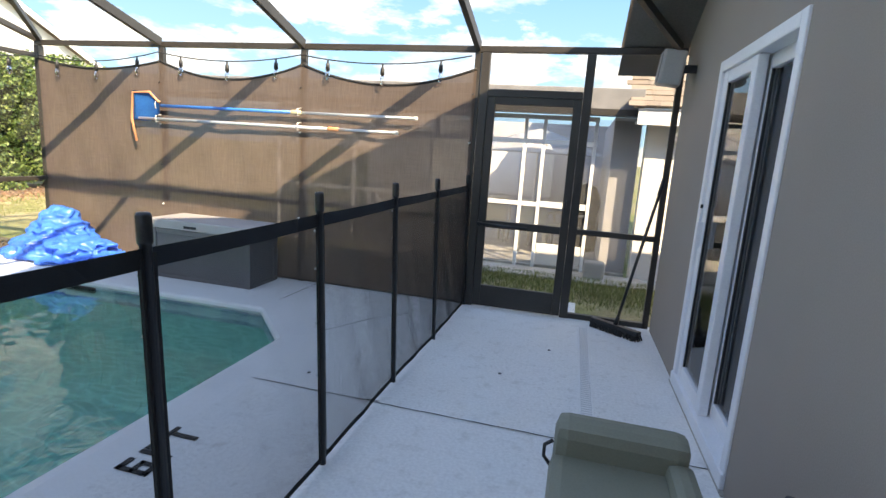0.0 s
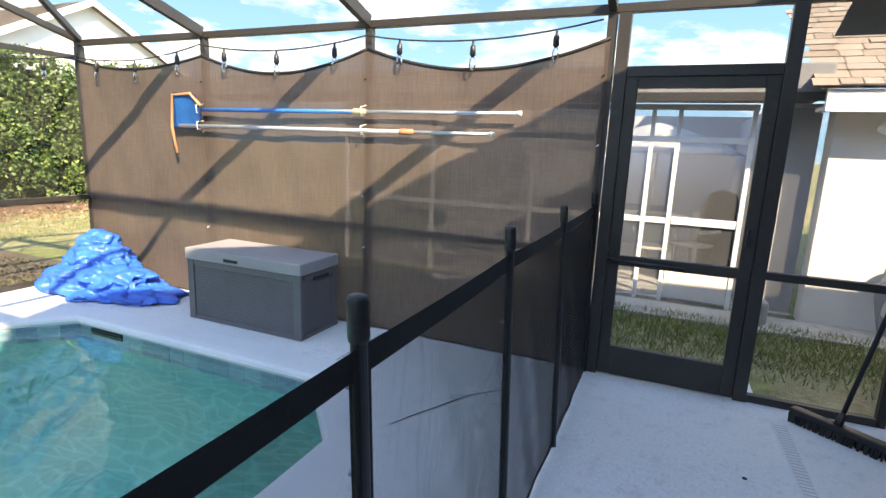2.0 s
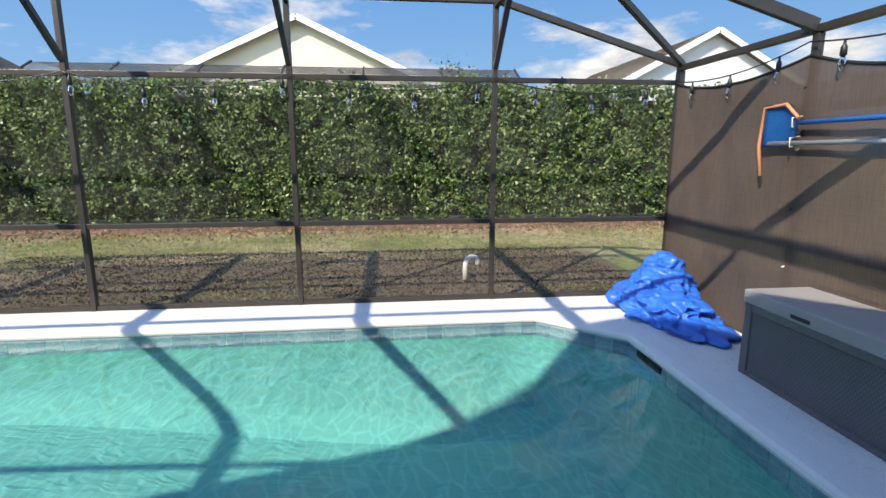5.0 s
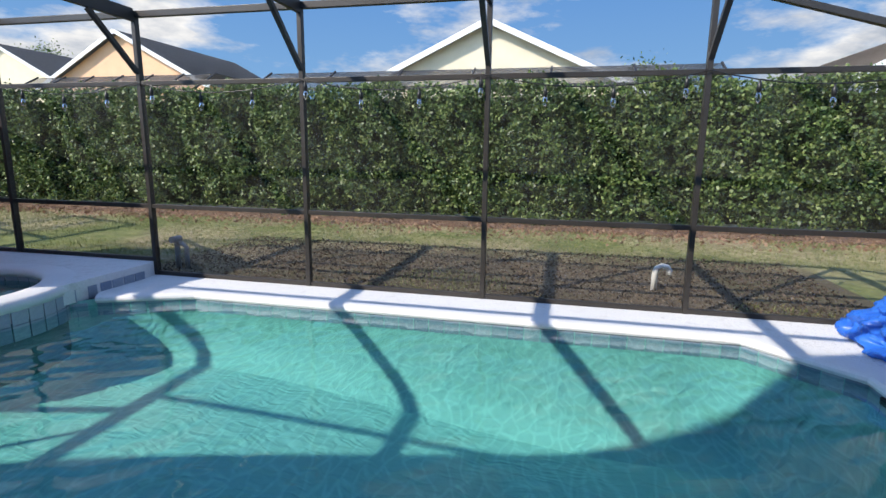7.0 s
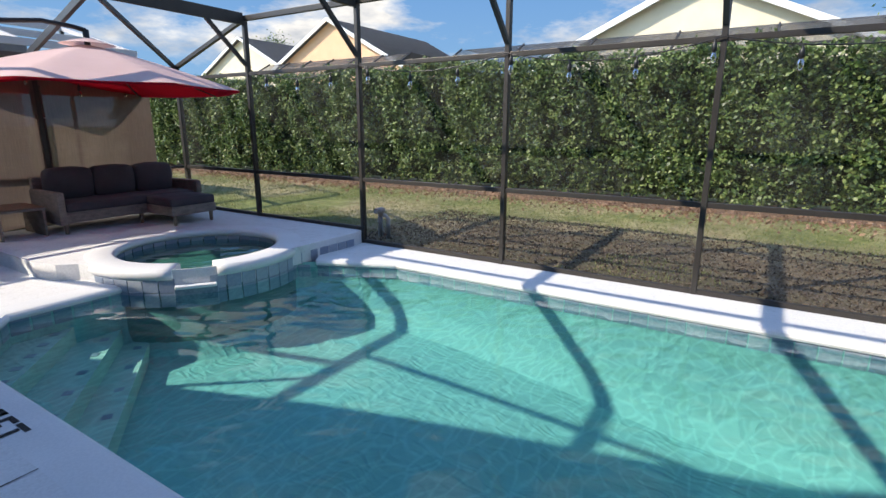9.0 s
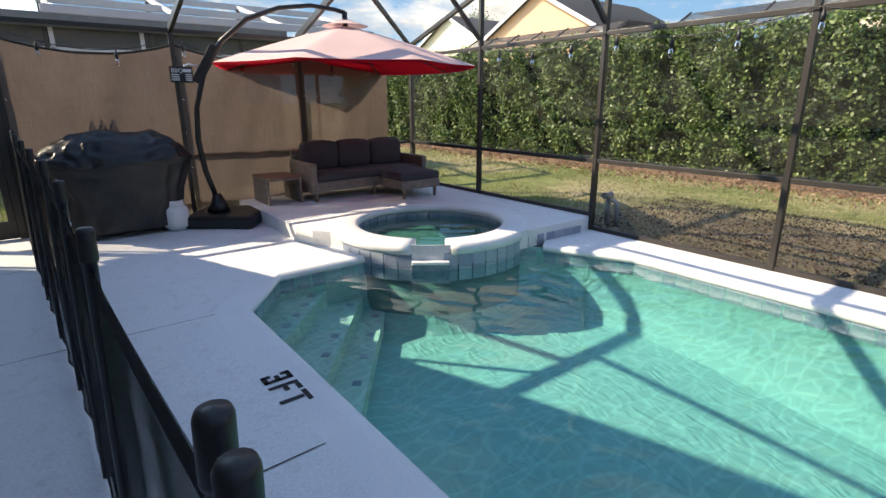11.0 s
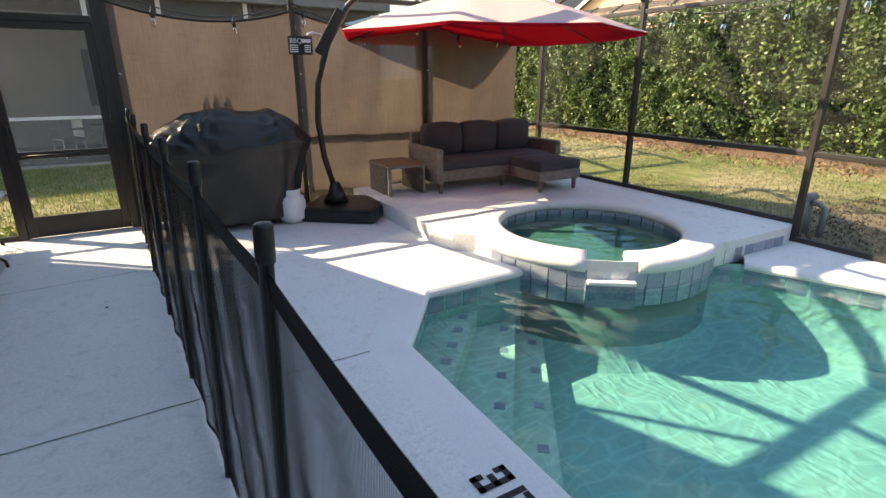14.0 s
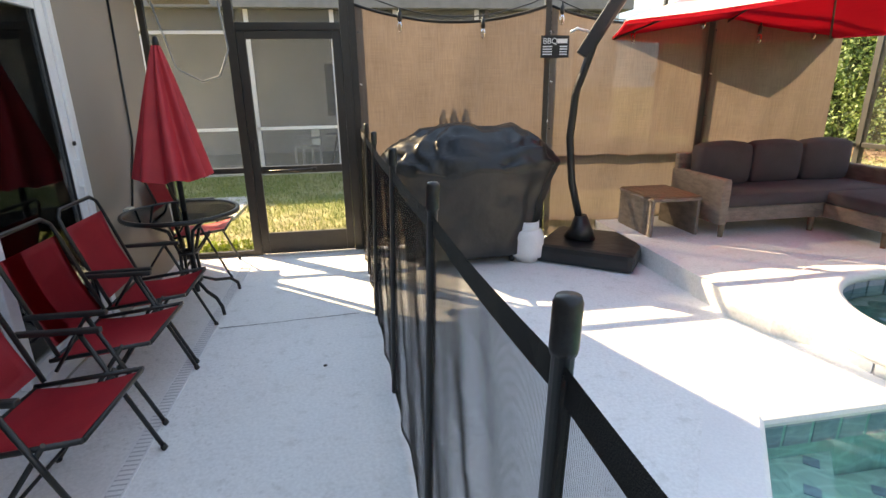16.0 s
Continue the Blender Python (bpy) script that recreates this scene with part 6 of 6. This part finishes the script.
bm = bmesh.new()
for k in range(7):
    r = 0.30 + 0.02 * k
    add_tube(bm, [(r * 0.8 * math.cos(a) + 0.02 * k, -0.05 - 0.012 * k, 0.36 + r * math.sin(a) - 0.03 * k) for a in [2 * math.pi * i / 28 for i in range(29)]], 0.012, 6)
part("coil", bm, M_HOSE, hose)
part("hanger", box((-0.06, -0.06, 0.66), (0.06, 0.02, 0.72), 0.01), M_BLACK, hose)
porch = thing("white_porch", AT(0, 7.6, 0), "white framed screen porch of the house next door", "screen enclosure")
for x in (-4.5, -3.2, -1.9, -0.62, -0.36, 0.32):
    part("post", box((x - 0.022, -0.03, -0.05), (x + 0.022, 0.03, 2.05), 0.004), M_WHITE, porch)
for z in (0.85, 1.72, 2.05):
    part("rail", box((-4.5, -0.025, z - 0.03), (0.35 if z > 1 else -0.36, 0.025, z + 0.03), 0.004), M_WHITE, porch)
part("door_rail", box((-0.33, -0.028, 0.82), (0.29, 0.022, 0.9), 0.004), M_WHITE, porch)
part("kick_plate", box((-0.33, -0.022, 0.0), (0.29, 0.022, 0.3), 0.004), M_STUCCO_W, porch)
part("screen", box((-4.5, 0.0, 0.0), (0.93, 0.001, 2.05)), see_through("porch_mesh", (0.2, 0.2, 0.2), 0.84), porch)
part("side_wall", box((0.55, 0.1, -0.05), (0.9, 3.6, 2.1)), M_STUCCO_G, porch)
part("back_wall", box((-4.5, 3.6, -0.05), (0.9, 3.75, 2.2)), M_STUCCO_G, porch)
part("floor", box((-4.5, 0.0, -0.1), (0.9, 3.6, -0.02)), M_CONC, porch)
part("roof", box((-7.5, -0.35, 2.12), (0.85, 0.35, 2.42), 0.02), M_SHINGLE_D, porch, "low dark porch eave")
part("fascia", box((-7.5, -0.38, 2.08), (0.85, -0.352, 2.16)), M_BRONZE, porch)
part("louvre", box((-3.0, 3.55, 0.7), (-0.4, 3.598, 1.8)), M_WHITE, porch, "bright window at the back")
u = thing("white_umbrella", AT(-0.6, 9.6, -0.02), "white patio umbrella inside the porch next door", "umbrella")
part("canopy", sheet(lambda p, q: (1.15 * q * math.cos(2 * math.pi * p), 1.15 * q * math.sin(2 * math.pi * p), 2.02 - 0.42 * q ** 1.3), 24, 5, 0.01), M_WHITE, u)
part("pole", tube([(0, 0, 0), (0, 0, 2.0)], 0.02, 8), M_WHITE, u)
t = thing("porch_table", AT(-0.6, 9.6, -0.02), "pale table under the white umbrella", "table")
part("tabletop", lathe([(0, 0.68), (0.55, 0.68), (0.55, 0.71), (0, 0.71)], 24, False), M_STUCCO_W, t)
for k in range(4):
    part("leg", tube([(0.4 * math.cos(k * 1.57), 0.4 * math.sin(k * 1.57), 0), (0.4 * math.cos(k * 1.57), 0.4 * math.sin(k * 1.57), 0.68)], 0.02, 6), M_STUCCO_W, t)


def plastic_chair(m, label, mat):
    c = thing("resin_chair", m, label, "chair", "porch chairs")
    part("seat", box((-0.22, -0.22, 0.38), (0.22, 0.22, 0.42), 0.015), mat, c)
    part("backrest", box((-0.22, -0.24, 0.42), (0.22, -0.2, 0.82), 0.015), mat, c)
    for x in (-0.2, 0.2):
        for y in (-0.2, 0.2):
            part("leg", box((x - 0.02, y - 0.02, 0), (x + 0.02, y + 0.02, 0.38), 0.004), mat, c)
        part("arm", box((x * 1.2 - 0.02, -0.22, 0.58), (x * 1.2 + 0.02, 0.2, 0.62), 0.01), mat, c)
    return c


c1 = plastic_chair(AT(0.0, 9.2, -0.02, 0, 0, 140), "pale chair in the porch next door", M_CREAMPLASTIC)
copy_thing(c1, AT(-1.3, 9.4, -0.02, 0, 0, 20))
copy_thing(c1, AT(-0.5, 8.7, -0.02, 0, 0, 185))
solid("covered_bundle", lathe([(0.0, 0), (0.24, 0.0), (0.27, 0.3), (0.22, 0.6), (0.26, 0.85), (0.16, 1.1), (0.0, 1.15)], 20), M_COVER, "dark covered object standing in the porch", "bundle").matrix_world = AT(0.3, 9.4, -0.02)
solid("stone_stack", box((0.35, 7.1, -0.05), (0.62, 7.3, 0.2), 0.04), M_CONC, "small stack of pale stones by the porch", "stones")
solid("door_step", box((0.0, 5.28, -0.1), (0.28, 5.75, -0.005), 0.01), M_WHITE, "white concrete step outside the screen door", "step", kind="structure")

# next house to the south: dark screened porch
sp = thing("south_porch", AT(0, -12.6, 0), "grey framed screen porch across the back yard", "screen enclosure")
for x in (-3.0, -1.4, -0.2, 1.35, 1.6, 3.2):
    part("post", box((x - 0.04, -0.03, -0.05), (x + 0.04, 0.03, 3.0), 0.004), M_STUCCO_G, sp)
for z in (0.85, 2.6):
    part("rail", box((-6.0, -0.03, z - 0.03), (4.5, 0.03, z + 0.03), 0.004), M_WHITE if z < 1 else M_STUCCO_G, sp)
part("screen", box((-6.0, 0.0, 0.0), (4.5, 0.001, 3.0)), see_through("south_porch_mesh", (0.16, 0.16, 0.16), 0.6), sp)
part("floor", box((-6.0, -3.6, -0.1), (4.5, 0.05, -0.02)), M_CONC, sp)
part("back_wall", box((-6.0, -3.8, -0.05), (4.5, -3.6, 3.0)), M_STUCCO_G, sp)
part("window", box((-2.2, -3.59, 0.9), (0.2, -3.57, 2.2)), M_DARK, sp, "dark window")
part("roof", box((-6.2, -8.0, 3.0), (6.0, 0.2, 3.25), 0.02), M_SHINGLE_D, sp)
c2 = plastic_chair(AT(-1.0, -13.6, -0.02, 0, 0, 30), "white resin chair in the porch across the yard", M_WHITE)
copy_thing(c2, AT(0.55, -13.6, -0.02, 0, 0, -60))
t = thing("bistro_table", AT(-0.2, -13.7, -0.02), "small round grey table in the porch", "table")
part("tabletop", lathe([(0, 0.62), (0.35, 0.62), (0.35, 0.65), (0, 0.65)], 20, False), M_STUCCO_G, t)
for k in range(3):
    part("leg", tube([(0.25 * math.cos(k * 2.1), 0.25 * math.sin(k * 2.1), 0), (0.1 * math.cos(k * 2.1), 0.1 * math.sin(k * 2.1), 0.62)], 0.015, 6), M_BLACK, t)
solid("garden_slab", box((1.1, -10.2, -0.08), (3.2, -8.7, -0.02), 0.01), M_CONC, "pale concrete slab in the back yard", "slab", kind="structure")
so = thing("south_cage", AT(0, -9.6, 0), "next pool cage with pale aluminium beams", "screen enclosure")
for z, y in ((2.95, 0), (3.3, -1.5), (3.7, -3.0)):
    part("beam", bar((-7.0, y, z), (-1.2, y, z), 0.08, 0.12), M_STUCCO_G, so)
for k in range(4):
    x = -7.0 + k * 1.9
    part("beam", bar((x, 0, 2.95), (x, -3.0, 3.7), 0.06, 0.08), M_STUCCO_G, so)
    part("post", bar((x, -3.0, -0.05), (x, -3.0, 3.66), 0.07, 0.07), M_BRONZE, so)


def tree(m, h, r, seed, label):
    t = thing("tree", m, label, "tree", "distant trees")
    part("trunk", tube([(0, 0, -0.1), (0.1, 0, h * 0.35), (0.0, 0.15, h * 0.7)], [0.22, 0.16, 0.07], 8), M_BARK, t)
    rnd = np.random.RandomState(seed)
    cs = [(rnd.normal(0, r * 0.45), rnd.normal(0, r * 0.45), h * 0.72 + rnd.normal(0, r * 0.45)) for _ in range(14)]
    for c in cs[:6]:
        part("limb", tube([(0.03, 0.08, h * 0.5), c], [0.07, 0.02], 6), M_BARK, t)

    def pl(q, n):
        idx = q.randint(0, len(cs), n)
        return np.array(cs)[idx] + q.normal(0, r * 0.22, (n, 3))
    v, f = leaf_cloud(3500, pl, 0.14, seed)
    lo = new("crown", from_arrays("crown", v, f, M_LEAF))
    lo.parent = t


tree(AT(-46, -52, 0), 12.5, 2.8, 11, "distant green tree behind the houses")
tree(AT(-40, 8.0, 0), 7.8, 2.2, 12, "distant green tree between the roofs")

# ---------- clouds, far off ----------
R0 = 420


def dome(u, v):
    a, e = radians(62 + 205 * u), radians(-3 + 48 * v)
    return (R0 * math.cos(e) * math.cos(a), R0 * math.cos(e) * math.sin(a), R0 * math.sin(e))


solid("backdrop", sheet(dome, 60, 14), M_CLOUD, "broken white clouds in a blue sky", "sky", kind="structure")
